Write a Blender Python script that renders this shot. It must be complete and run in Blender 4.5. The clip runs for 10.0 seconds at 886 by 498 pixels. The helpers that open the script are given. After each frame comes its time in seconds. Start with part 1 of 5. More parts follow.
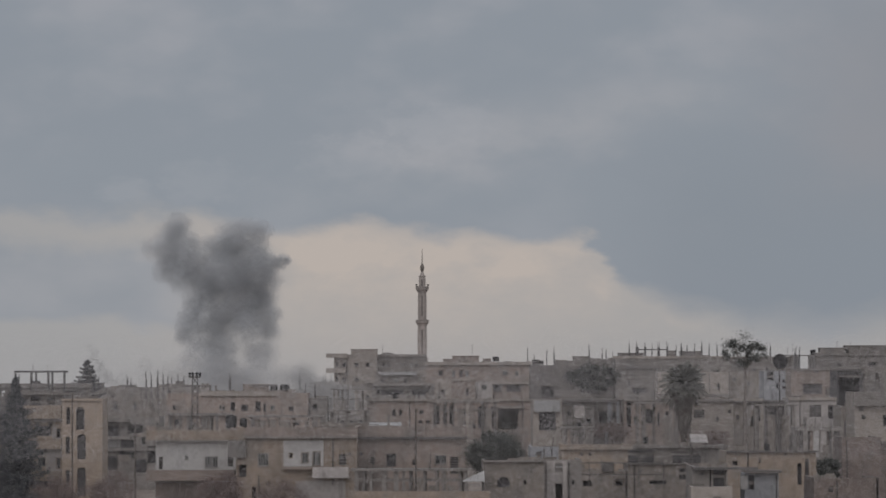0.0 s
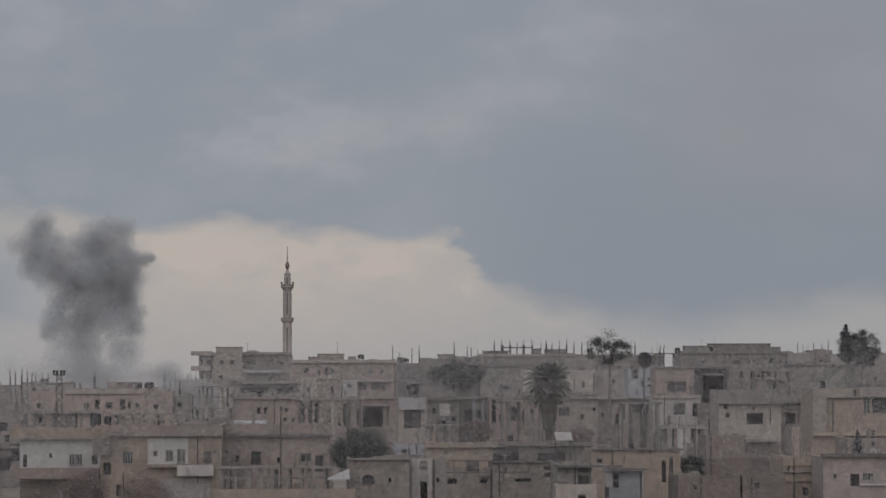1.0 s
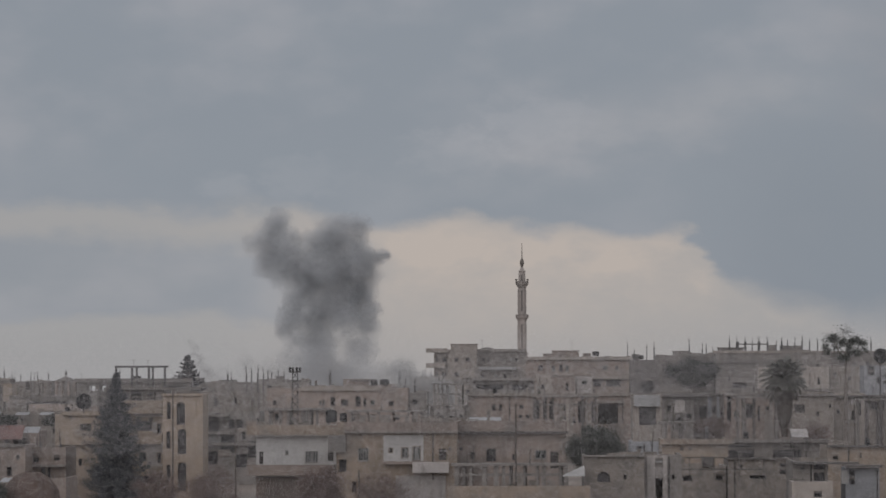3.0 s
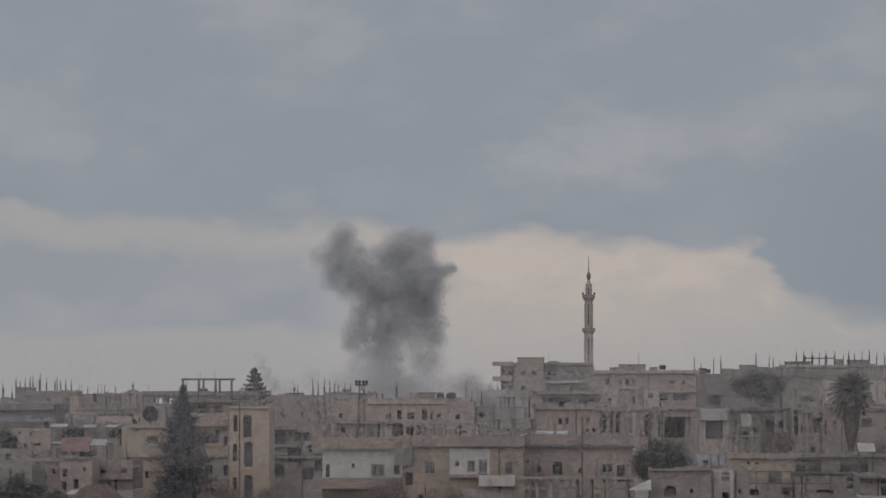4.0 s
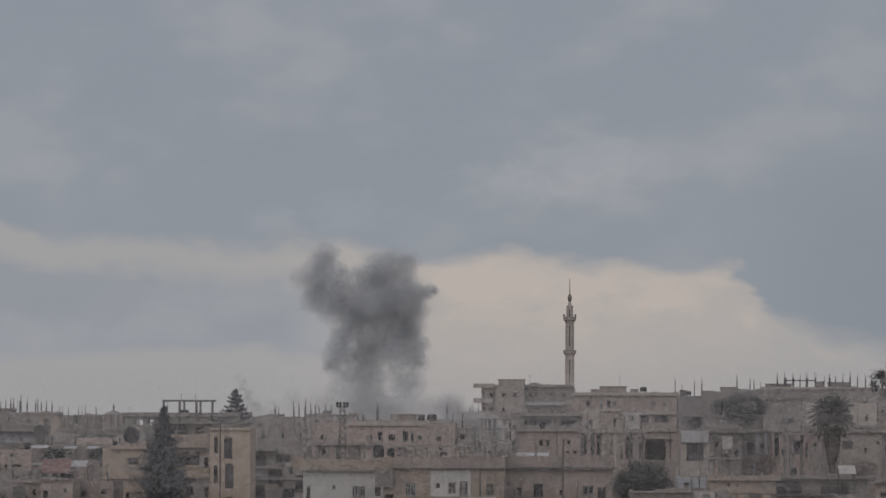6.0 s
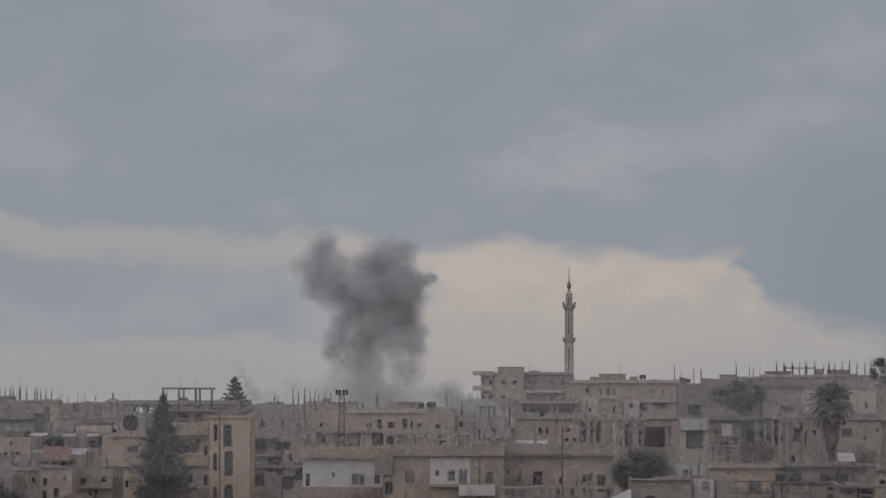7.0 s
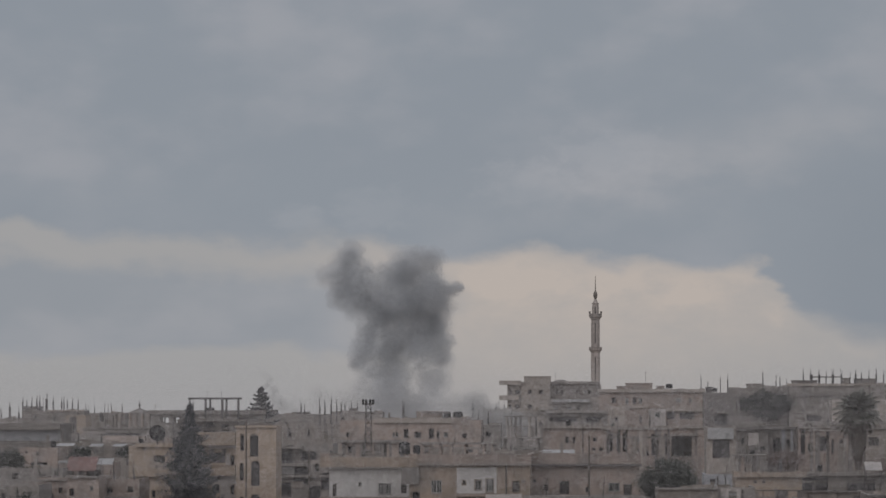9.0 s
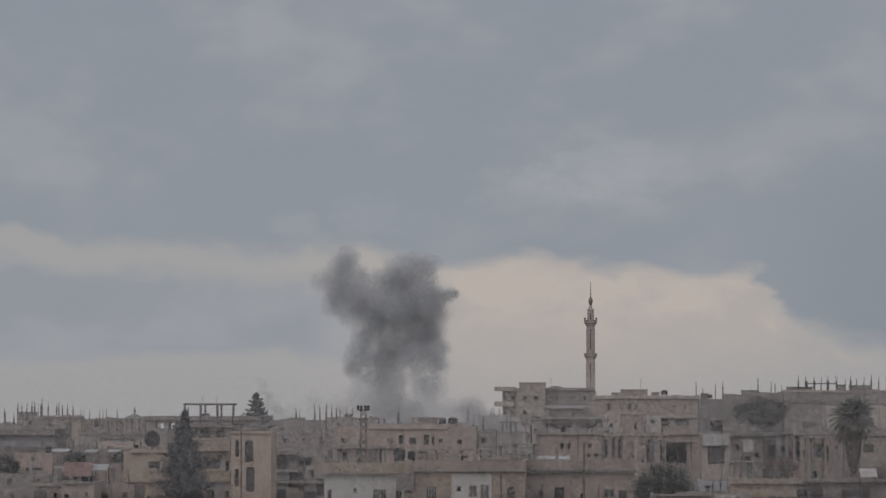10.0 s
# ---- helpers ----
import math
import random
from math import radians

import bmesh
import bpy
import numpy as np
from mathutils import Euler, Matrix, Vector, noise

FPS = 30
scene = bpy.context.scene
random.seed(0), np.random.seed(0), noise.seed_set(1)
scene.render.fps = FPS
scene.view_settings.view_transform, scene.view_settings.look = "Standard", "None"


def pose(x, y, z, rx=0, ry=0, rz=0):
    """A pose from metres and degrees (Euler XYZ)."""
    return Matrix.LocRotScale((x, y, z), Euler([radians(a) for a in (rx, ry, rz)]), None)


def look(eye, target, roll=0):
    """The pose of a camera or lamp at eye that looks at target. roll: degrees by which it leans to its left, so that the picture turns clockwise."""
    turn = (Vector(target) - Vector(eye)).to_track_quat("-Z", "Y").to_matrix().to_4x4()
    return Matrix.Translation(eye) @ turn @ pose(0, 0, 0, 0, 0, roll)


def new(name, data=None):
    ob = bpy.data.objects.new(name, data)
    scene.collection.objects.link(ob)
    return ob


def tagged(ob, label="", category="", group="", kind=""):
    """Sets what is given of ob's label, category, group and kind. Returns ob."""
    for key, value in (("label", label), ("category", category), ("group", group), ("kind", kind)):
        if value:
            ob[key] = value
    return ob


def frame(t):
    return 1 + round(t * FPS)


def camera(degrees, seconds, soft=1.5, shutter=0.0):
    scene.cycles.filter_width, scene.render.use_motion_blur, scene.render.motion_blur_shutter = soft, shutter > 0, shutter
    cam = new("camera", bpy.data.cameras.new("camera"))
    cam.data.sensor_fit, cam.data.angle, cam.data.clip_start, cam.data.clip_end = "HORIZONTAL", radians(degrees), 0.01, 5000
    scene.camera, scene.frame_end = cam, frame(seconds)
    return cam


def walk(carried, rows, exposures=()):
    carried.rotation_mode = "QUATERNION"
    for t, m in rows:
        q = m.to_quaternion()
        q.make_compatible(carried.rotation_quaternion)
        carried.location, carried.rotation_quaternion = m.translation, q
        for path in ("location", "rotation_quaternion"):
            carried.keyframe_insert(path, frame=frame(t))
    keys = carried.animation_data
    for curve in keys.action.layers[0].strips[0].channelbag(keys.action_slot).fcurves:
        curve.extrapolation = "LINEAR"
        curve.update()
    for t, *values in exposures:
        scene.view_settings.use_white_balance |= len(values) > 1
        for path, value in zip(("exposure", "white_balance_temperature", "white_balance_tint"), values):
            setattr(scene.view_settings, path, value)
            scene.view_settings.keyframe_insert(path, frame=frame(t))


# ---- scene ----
EYE = Vector((0.0, 0.0, 16.0))   # the lookout, above the lower town

# ---- camera ----
cam = camera(12.0, 10.0, soft=1.5, shutter=0.15)
# seconds, heading, tilt, lean in degrees: it turns on its stand
TURNS = [
    (0.0, -0.2945, 1.7219, -0.0747), (0.1, -0.5570, 1.6850, -0.0930), (0.2, -0.8490, 1.6420, -0.1100), (0.3, -1.0600, 1.6380, -0.1240),
    (0.4, -1.2950, 1.6500, -0.1330), (0.5, -1.5790, 1.6725, -0.1362), (0.6, -1.9150, 1.6850, -0.1300), (0.7, -2.0940, 1.6850, -0.1180),
    (0.8, -2.1800, 1.6780, -0.1000), (1.0, -2.1275, 1.6910, -0.0480), (1.5, -2.1724, 1.7394, 0.0087), (1.8, -1.9740, 1.7420, 0.0469),
    (2.0, -1.7223, 1.7230, 0.0632), (2.2, -1.1400, 1.6947, 0.0321), (2.3, -0.7653, 1.6826, -0.0100), (2.5, -0.0078, 1.6747, -0.1220),
    (2.7, 0.4650, 1.6640, -0.1360), (2.8, 0.6900, 1.6596, -0.1380), (3.0, 1.0626, 1.6534, -0.1151), (3.2, 1.4184, 1.6838, -0.1078),
    (4.3, 1.9860, 1.9503, 0.0353), (4.5, 1.9317, 2.0584, 0.0334), (5.0, 1.8276, 2.2169, 0.0129), (5.5, 1.7870, 2.2090, 0.0980),
    (5.7, 1.7460, 2.1900, 0.1084), (6.8, 1.6780, 1.9720, 0.0834), (7.0, 1.6984, 1.9630, 0.0804), (7.5, 1.8838, 1.8703, 0.0252),
    (8.0, 1.9538, 1.8201, 0.0903), (8.5, 2.0239, 1.9178, 0.0058), (9.0, 2.0583, 2.0927, -0.0159), (9.5, 2.0158, 2.0995, 0.1001),
    (10.0, 1.9912, 2.1754, 0.0604)]
walk(cam, [(t, pose(EYE.x, EYE.y, EYE.z, 90 + tilt, -lean, turn)) for t, turn, tilt, lean in TURNS])

# ---- light: an overcast winter afternoon ----
SUN_AZ, SUN_EL = radians(200), radians(20)      # from behind the lookout, a little to the left, through cloud
sun = new("sun", bpy.data.lights.new("sun", "SUN"))
sun.data.energy, sun.data.angle, sun.data.color = 0.52, radians(50), (1.0, 0.96, 0.93)
sun.matrix_basis = look((0, 0, 0), (-math.sin(SUN_AZ) * math.cos(SUN_EL), -math.cos(SUN_AZ) * math.cos(SUN_EL), -math.sin(SUN_EL)))
scene.view_settings.exposure = 0.0


class Nodes:
    """A few short words for node trees."""
    def __init__(self, tree):
        self.tree = tree

    def add(self, kind, **values):
        n = self.tree.nodes.new(kind)
        for key, value in values.items():
            setattr(n, key, value)
        return n

    def link(self, a, b):
        self.tree.links.new(a, b)

    def put(self, socket, value):
        if hasattr(value, "is_output"):
            self.link(value, socket)
        else:
            socket.default_value = value

    def math(self, op, a, b=0.0, c=0.0):
        n = self.add("ShaderNodeMath", operation=op)
        for s, v in zip(n.inputs, (a, b, c)):
            self.put(s, v)
        return n.outputs[0]

    def ramp(self, v, lo, hi, a=0.0, b=1.0):
        n = self.add("ShaderNodeMapRange", interpolation_type="SMOOTHSTEP")
        for s, x in zip(n.inputs, (v, lo, hi, a, b)):
            self.put(s, x)
        return n.outputs[0]

    def noise(self, vec, scale, detail=4.0, rough=0.55):
        n = self.add("ShaderNodeTexNoise")
        self.put(n.inputs["Vector"], vec)
        n.inputs["Scale"].default_value, n.inputs["Detail"].default_value, n.inputs["Roughness"].default_value = scale, detail, rough
        return n.outputs["Fac"]

    def mix(self, fac, a, b, blend="MIX"):
        n = self.add("ShaderNodeMix", data_type="RGBA", blend_type=blend)
        self.put(n.inputs["Factor"], fac)
        ins = [s for s in n.inputs if s.type == "RGBA"]
        for s, v in zip(ins, (a, b)):
            self.put(s, v if hasattr(v, "is_output") else (*v, 1.0) if len(v) == 3 else v)
        return [o for o in n.outputs if o.type == "RGBA"][0]

    def xyz(self, x, y, z):
        n = self.add("ShaderNodeCombineXYZ")
        for s, v in zip(n.inputs, (x, y, z)):
            self.put(s, v)
        return n.outputs[0]


def make_sky():
    world = bpy.data.worlds.new("overcast_sky")
    scene.world = world
    world.use_nodes = True
    world.node_tree.nodes.clear()
    g = Nodes(world.node_tree)
    d = g.add("ShaderNodeTexCoord").outputs["Generated"]
    s = g.add("ShaderNodeSeparateXYZ")
    g.link(d, s.inputs[0])
    az = g.math("MULTIPLY", g.math("ARCTAN2", s.outputs[0], s.outputs[1]), 57.2958)   # degrees to the right of north
    el = g.math("MULTIPLY", g.math("ARCSINE", s.outputs[2]), 57.2958)
    # wisps: the cloud's own raggedness, drawn out sideways
    p = g.xyz(az, g.math("MULTIPLY", el, 1.7), 0.0)
    n1 = g.math("SUBTRACT", g.noise(p, 0.30, 3.0, 0.5), 0.5)
    n2 = g.math("SUBTRACT", g.noise(p, 0.95, 4.0, 0.5), 0.5)
    n3 = g.math("SUBTRACT", g.noise(p, 3.2, 5.0, 0.6), 0.5)
    wob = g.math("MULTIPLY_ADD", n1, 1.3, g.math("MULTIPLY_ADD", n2, 0.55, g.math("MULTIPLY", n3, 0.15)))
    e = g.math("ADD", el, wob)
    a = g.math("ADD", az, g.math("MULTIPLY", wob, 1.6))
    # the lower edge of the cloud deck: higher over the left, a shower hanging to the right
    deck = g.math("ADD", 2.0, g.ramp(a, -9.0, 1.0, 0.42, 0.0))
    deck = g.math("SUBTRACT", deck, g.math("ADD", g.ramp(a, 2.1, 2.9, 0.0, 0.65), g.ramp(a, 2.5, 5.2, 0.0, 0.38)))
    deck = g.math("ADD", deck, g.ramp(a, 5.4, 8.6, 0.0, 0.22))
    clear = g.ramp(g.math("SUBTRACT", deck, e), -0.07, g.ramp(a, 1.8, 3.6, 0.22, 0.62))
    # a grey bank under the gap, over the left
    bank = g.math("MULTIPLY", g.ramp(e, 0.70, 0.92), g.ramp(e, 1.62, 2.0, 1.0, 0.0))
    bank = g.math("MULTIPLY", bank, g.ramp(a, -3.6, -1.6, 1.0, 0.0))
    bright = g.math("MULTIPLY", clear, g.math("MULTIPLY_ADD", bank, -0.78, 1.0))
    mottle = g.math("MULTIPLY_ADD", n2, 1.2, g.math("MULTIPLY_ADD", n3, 0.7, 1.0))
    glow = g.math("MULTIPLY", g.ramp(g.math("ABSOLUTE", g.math("ADD", az, 0.3)), 0.3, 5.5, 1.0, 0.1), g.ramp(el, 0.0, 1.7, 0.35, 1.0))
    glow = g.math("MULTIPLY", g.math("MULTIPLY", glow, mottle), g.ramp(az, -5.2, -2.0, 0.35, 1.0))
    # pale swathes and darker folds inside the deck
    swathe = g.math("MULTIPLY", g.ramp(g.math("MULTIPLY_ADD", n2, 0.45, n1), -0.10, 0.26), 0.75)
    fold = g.math("MULTIPLY", g.ramp(g.math("ABSOLUTE", g.math("SUBTRACT", g.math("SUBTRACT", e, deck), 0.45)), 0.05, 0.75, 1.0, 0.0), 0.55)
    shower = g.math("MULTIPLY", g.ramp(a, 1.8, 4.0), g.math("MULTIPLY", g.ramp(el, 0.2, 0.9), g.ramp(el, 4.2, 2.0)))
    lift = g.ramp(el, 8.0, 60.0)
    deck_col = g.mix(swathe, (0.258, 0.285, 0.326), (0.338, 0.346, 0.378))
    streak = g.math("SUBTRACT", e, g.math("MULTIPLY_ADD", a, 0.22, 2.95))                # one pale swathe slants across the deck
    streak = g.math("MULTIPLY", g.ramp(g.math("ABSOLUTE", streak), 0.05, 0.75, 0.6, 0.0), g.ramp(g.math("ABSOLUTE", g.math("SUBTRACT", a, 1.2)), 1.5, 4.2, 1.0, 0.0))
    deck_col = g.mix(g.math("MULTIPLY", streak, g.ramp(n2, -0.2, 0.15, 0.4, 1.0)), deck_col, (0.355, 0.358, 0.382))
    for ca, ce, ra, re in ((-3.0, 2.62, 0.75, 0.40), (-4.0, 2.50, 0.5, 0.25), (-0.85, 2.95, 0.9, 0.40), (0.2, 3.35, 1.0, 0.45)):   # torn pale puffs under the deck
        off = g.xyz(g.math("DIVIDE", g.math("ADD", az, -ca), ra), g.math("DIVIDE", g.math("ADD", el, -ce), re), 0.0)
        far = g.add("ShaderNodeVectorMath", operation="LENGTH")
        g.link(off, far.inputs[0])
        puff = g.math("MULTIPLY", g.ramp(g.math("MULTIPLY_ADD", n3, -1.6, far.outputs["Value"]), 0.2, 1.1, 1.0, 0.0), 0.42)
        deck_col = g.mix(puff, deck_col, (0.365, 0.372, 0.402))
    deck_col = g.mix(fold, deck_col, (0.262, 0.290, 0.330))
    deck_col = g.mix(g.math("MULTIPLY", shower, 0.8), deck_col, (0.232, 0.260, 0.300))
    # a rim of light just under the deck's edge, and a brown smear of rain high in the east
    rim = g.math("MULTIPLY", g.ramp(g.math("ABSOLUTE", g.math("SUBTRACT", g.math("SUBTRACT", deck, e), 0.42)), 0.05, 0.4, 1.0, 0.0), g.ramp(n2, -0.12, 0.16))
    glow = g.math("MULTIPLY_ADD", g.math("MULTIPLY", rim, g.math("MULTIPLY", g.ramp(g.math("ABSOLUTE", az), 1.0, 6.0, 1.0, 0.3), g.ramp(az, -4.6, -2.2, 0.1, 1.0))), 0.35, g.math("MULTIPLY", glow, 0.85))
    smear = g.math("MULTIPLY", g.ramp(g.math("ABSOLUTE", g.math("SUBTRACT", a, 6.9)), 0.3, 3.2, 1.0, 0.0), g.ramp(g.math("ABSOLUTE", g.math("SUBTRACT", e, 3.9)), 0.3, 2.4, 1.0, 0.0))
    deck_col = g.mix(g.math("MULTIPLY", smear, 0.75), deck_col, (0.258, 0.264, 0.292))
    low_col = g.mix(glow, (0.345, 0.343, 0.350), (0.475, 0.422, 0.388))
    col = g.mix(bright, deck_col, low_col)
    col = g.mix(lift, col, (0.50, 0.52, 0.56))          # thinner cloud overhead, thinnest towards the sun in the south
    south = g.ramp(s.outputs[1], 0.30, -0.65)
    col = g.mix(south, col, (1.03, 1.03, 1.08))
    sky = g.add("ShaderNodeTexSky", sky_type="NISHITA", sun_disc=False)
    sky.sun_elevation, sky.sun_rotation = SUN_EL, SUN_AZ
    thin = g.add("ShaderNodeBackground")
    g.link(sky.outputs[0], thin.inputs[0])
    thin.inputs[1].default_value = 0.05
    cloud = g.add("ShaderNodeBackground")
    g.link(col, cloud.inputs[0])
    cloud.inputs[1].default_value = 1.0
    m = g.add("ShaderNodeMixShader")
    m.inputs[0].default_value = 0.97
    g.link(thin.outputs[0], m.inputs[1])
    g.link(cloud.outputs[0], m.inputs[2])
    out = g.add("ShaderNodeOutputWorld")
    g.link(m.outputs[0], out.inputs[0])


make_sky()


# ---- materials ----
def surface(name, a, b, rough=0.9, scale=0.5, streak=0.5, bump=0.02, metal=0.0, tint=0.3, dirt=(0.10, 0.09, 0.08), thin=0.0, gloss=0.25):
    """A weathered surface between two colours: patches, rain streaks, grain, and a shade of its own for each thing."""
    mat = bpy.data.materials.new(name)
    mat.use_nodes = True
    g = Nodes(mat.node_tree)
    bsdf = mat.node_tree.nodes["Principled BSDF"]
    pos = g.add("ShaderNodeNewGeometry").outputs["Position"]
    s = g.add("ShaderNodeSeparateXYZ")
    g.link(pos, s.inputs[0])
    patch = g.ramp(g.noise(pos, scale, 6.0, 0.6), 0.35, 0.65)
    grain = g.noise(pos, scale * 14, 3.0, 0.7)
    blot = g.noise(pos, scale * 2.6, 5.0, 0.65)
    run = g.noise(g.xyz(g.math("MULTIPLY", s.outputs[0], 2.2), g.math("MULTIPLY", s.outputs[1], 2.2), g.math("MULTIPLY", s.outputs[2], 0.22)), 1.0, 5.0, 0.65)
    run = g.math("MULTIPLY", g.ramp(run, 0.5, 0.78), streak)
    col = g.mix(patch, a, b)
    bare = g.ramp(g.noise(pos, scale * 0.55, 7.0, 0.68), 0.53, 0.60)      # where the skin has come away
    col = g.mix(g.math("MULTIPLY", bare, 0.4 if streak else 0.0), col, tuple(0.55 * (u + v + w) / 3 + 0.25 * u for u, v, w in ((b[0], b[1], b[2]), (b[1], b[0], b[2]), (b[2], b[1], b[0]))))
    col = g.mix(run, col, dirt)
    rnd = g.add("ShaderNodeObjectInfo").outputs["Random"]
    val = g.math("MULTIPLY_ADD", rnd, tint, g.math("MULTIPLY_ADD", blot, 0.6 if streak else 0.3, g.math("MULTIPLY_ADD", grain, 0.2, (0.46 if streak else 0.75) - tint / 2)))
    hsv = g.add("ShaderNodeHueSaturation")
    g.link(col, hsv.inputs["Color"])
    g.link(val, hsv.inputs["Value"])
    g.link(hsv.outputs[0], bsdf.inputs["Base Color"])
    bsdf.inputs["Roughness"].default_value = rough
    bsdf.inputs["Metallic"].default_value = metal
    bsdf.inputs["Specular IOR Level"].default_value = gloss
    bm_ = g.add("ShaderNodeBump")
    bm_.inputs["Strength"].default_value = 0.6
    bm_.inputs["Distance"].default_value = bump
    g.link(grain, bm_.inputs["Height"])
    g.link(bm_.outputs[0], bsdf.inputs["Normal"])
    if thin:                                   # leaves let light through
        tr = g.add("ShaderNodeBsdfTranslucent")
        g.link(hsv.outputs[0], tr.inputs["Color"])
        both = g.add("ShaderNodeMixShader")
        both.inputs[0].default_value = thin
        g.link(bsdf.outputs[0], both.inputs[1])
        g.link(tr.outputs[0], both.inputs[2])
        g.link(both.outputs[0], mat.node_tree.nodes["Material Output"].inputs["Surface"])
    return mat


TAN = surface("tan_plaster", (0.250, 0.203, 0.178), (0.197, 0.165, 0.148))
OCHRE = surface("ochre_plaster", (0.290, 0.233, 0.188), (0.245, 0.200, 0.164))
PALE = surface("pale_plaster", (0.272, 0.239, 0.214), (0.222, 0.197, 0.178))
GREY = surface("bare_concrete", (0.203, 0.184, 0.171), (0.158, 0.145, 0.136), streak=0.55)
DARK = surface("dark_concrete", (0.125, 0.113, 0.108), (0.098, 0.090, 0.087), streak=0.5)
# concrete with shade put into its colour, also used on roof columns
SHADE = surface("shade_dark_concrete", (0.092, 0.086, 0.087), (0.078, 0.074, 0.076), streak=0.3)
BLOCK = surface("grey_blockwork", (0.196, 0.172, 0.154), (0.151, 0.134, 0.121), scale=0.9, streak=0.5)
WHITE = surface("whitewash", (0.365, 0.352, 0.342), (0.315, 0.303, 0.294), streak=0.3, dirt=(0.24, 0.22, 0.20), tint=0.1)
BROWN = surface("brown_plaster", (0.165, 0.132, 0.118), (0.135, 0.112, 0.103))
CREAM = surface("cream_plaster", (0.325, 0.298, 0.284), (0.285, 0.262, 0.250))
PINK = surface("pinkish_plaster", (0.315, 0.262, 0.245), (0.268, 0.226, 0.214), streak=0.3)
STONE = surface("minaret_stone", (0.33, 0.290, 0.268), (0.290, 0.258, 0.240), streak=0.2, tint=0.1)
STEEL = surface("rusty_steel", (0.085, 0.076, 0.073), (0.066, 0.060, 0.058), rough=0.75, scale=2.0, streak=0.2)
TANK = surface("black_tank", (0.026, 0.026, 0.028), (0.036, 0.036, 0.037), rough=0.8, streak=0.1, gloss=0.05)
DISH = surface("dish_paint", (0.034, 0.033, 0.035), (0.045, 0.044, 0.046), rough=1.0, tint=0.1, gloss=0.05)
SHEET = surface("light_sheet_metal", (0.36, 0.36, 0.365), (0.28, 0.277, 0.277), rough=0.6, streak=0.3, dirt=(0.18, 0.15, 0.13))
REDROOF = surface("red_brown_sheet", (0.200, 0.110, 0.096), (0.160, 0.095, 0.086), rough=0.7)
BLUE = surface("blue_grey_paint", (0.245, 0.248, 0.262), (0.210, 0.212, 0.224))
WOOD = surface("weathered_timber", (0.115, 0.097, 0.087), (0.086, 0.074, 0.067), scale=3.0)
# grey of the panels added in openings: the dimness inside is in the colour
DIM_PANEL = surface("dim_opening_panel", (0.105, 0.098, 0.100), (0.080, 0.076, 0.080), scale=1.5, tint=0.5, streak=0.2)
FRAME = surface("window_paint", (0.27, 0.26, 0.252), (0.21, 0.204, 0.196), scale=2.0, tint=0.3)
SOIL = surface("dry_ground", (0.20, 0.165, 0.142), (0.150, 0.128, 0.111), scale=0.12, streak=0.0, bump=0.1)
LEAF = surface("olive_leaf", (0.082, 0.086, 0.080), (0.100, 0.103, 0.096), rough=1.0, scale=1.5, streak=0.0, thin=0.45, gloss=0.0)
FIR = surface("cypress_needles", (0.086, 0.090, 0.098), (0.096, 0.100, 0.108), rough=1.0, scale=1.5, streak=0.0, thin=0.5, gloss=0.0)
DARKLEAF = surface("dark_evergreen_leaf", (0.038, 0.042, 0.042), (0.050, 0.054, 0.053), rough=1.0, scale=1.5, streak=0.0, thin=0.3, gloss=0.0)
PALMLEAF = surface("palm_leaf", (0.150, 0.149, 0.136), (0.172, 0.169, 0.154), rough=0.9, scale=2.0, streak=0.0, thin=0.4, gloss=0.0)
DRYBUSH = surface("bare_twigs", (0.115, 0.088, 0.082), (0.140, 0.108, 0.100), scale=2.0, streak=0.0)
DEADFROND = surface("dead_palm_frond", (0.040, 0.033, 0.029), (0.052, 0.044, 0.039), scale=3.0, streak=0.0)
EARTH = surface("rusty_earth", (0.100, 0.072, 0.062), (0.080, 0.060, 0.053), scale=1.2, streak=0.0, bump=0.06)
BARK = surface("bark", (0.12, 0.104, 0.095), (0.155, 0.136, 0.123), scale=2.0, streak=0.0)
SMOKE = surface("smoke_soot", (0.53, 0.542, 0.56), (0.61, 0.616, 0.63), rough=1.0, scale=0.15, streak=0.0, tint=0.0, thin=0.5, gloss=0.0)
DUST = surface("pale_smoke", (0.42, 0.42, 0.42), (0.48, 0.475, 0.475), rough=1.0, scale=0.15, streak=0.0, tint=0.0, thin=0.5, gloss=0.0)
HAZE = surface("pale_dust_haze", (0.680, 0.652, 0.652), (0.740, 0.710, 0.710), rough=1.0, scale=0.15, streak=0.0, tint=0.0, thin=0.5, gloss=0.0)


def glass():
    mat = bpy.data.materials.new("window_glass")
    mat.use_nodes = True
    b = mat.node_tree.nodes["Principled BSDF"]
    b.inputs["Base Color"].default_value = (0.75, 0.8, 0.8, 1)
    b.inputs["Transmission Weight"].default_value = 1.0
    b.inputs["Roughness"].default_value = 0.08
    b.inputs["IOR"].default_value = 1.45
    return mat


GLASS = glass()

# ---- bearings ----
FOCAL = 784 / math.tan(radians(6.0))
HEAD_EAST = pose(0, 0, 0, 91.691, 0.048, -2.1275).to_3x3()
HEAD_WEST = pose(0, 0, 0, 91.8703, -0.0252, 1.8838).to_3x3()


def sight(x, y):
    """The way from the lookout along a bearing (x to the right, y down, 7459 to the radian), one metre to the north."""
    if x >= 60:
        way = HEAD_EAST @ Vector(((x - 784) / FOCAL, (441 - y) / FOCAL, -1))
    else:
        way = HEAD_WEST @ Vector(((x + 524 - 784) / FOCAL, (441 - y - 23) / FOCAL, -1))
    return way / way.y


def spot(x, y, d):
    """The place on that bearing, d metres north of the lookout."""
    return EYE + sight(x, y) * d


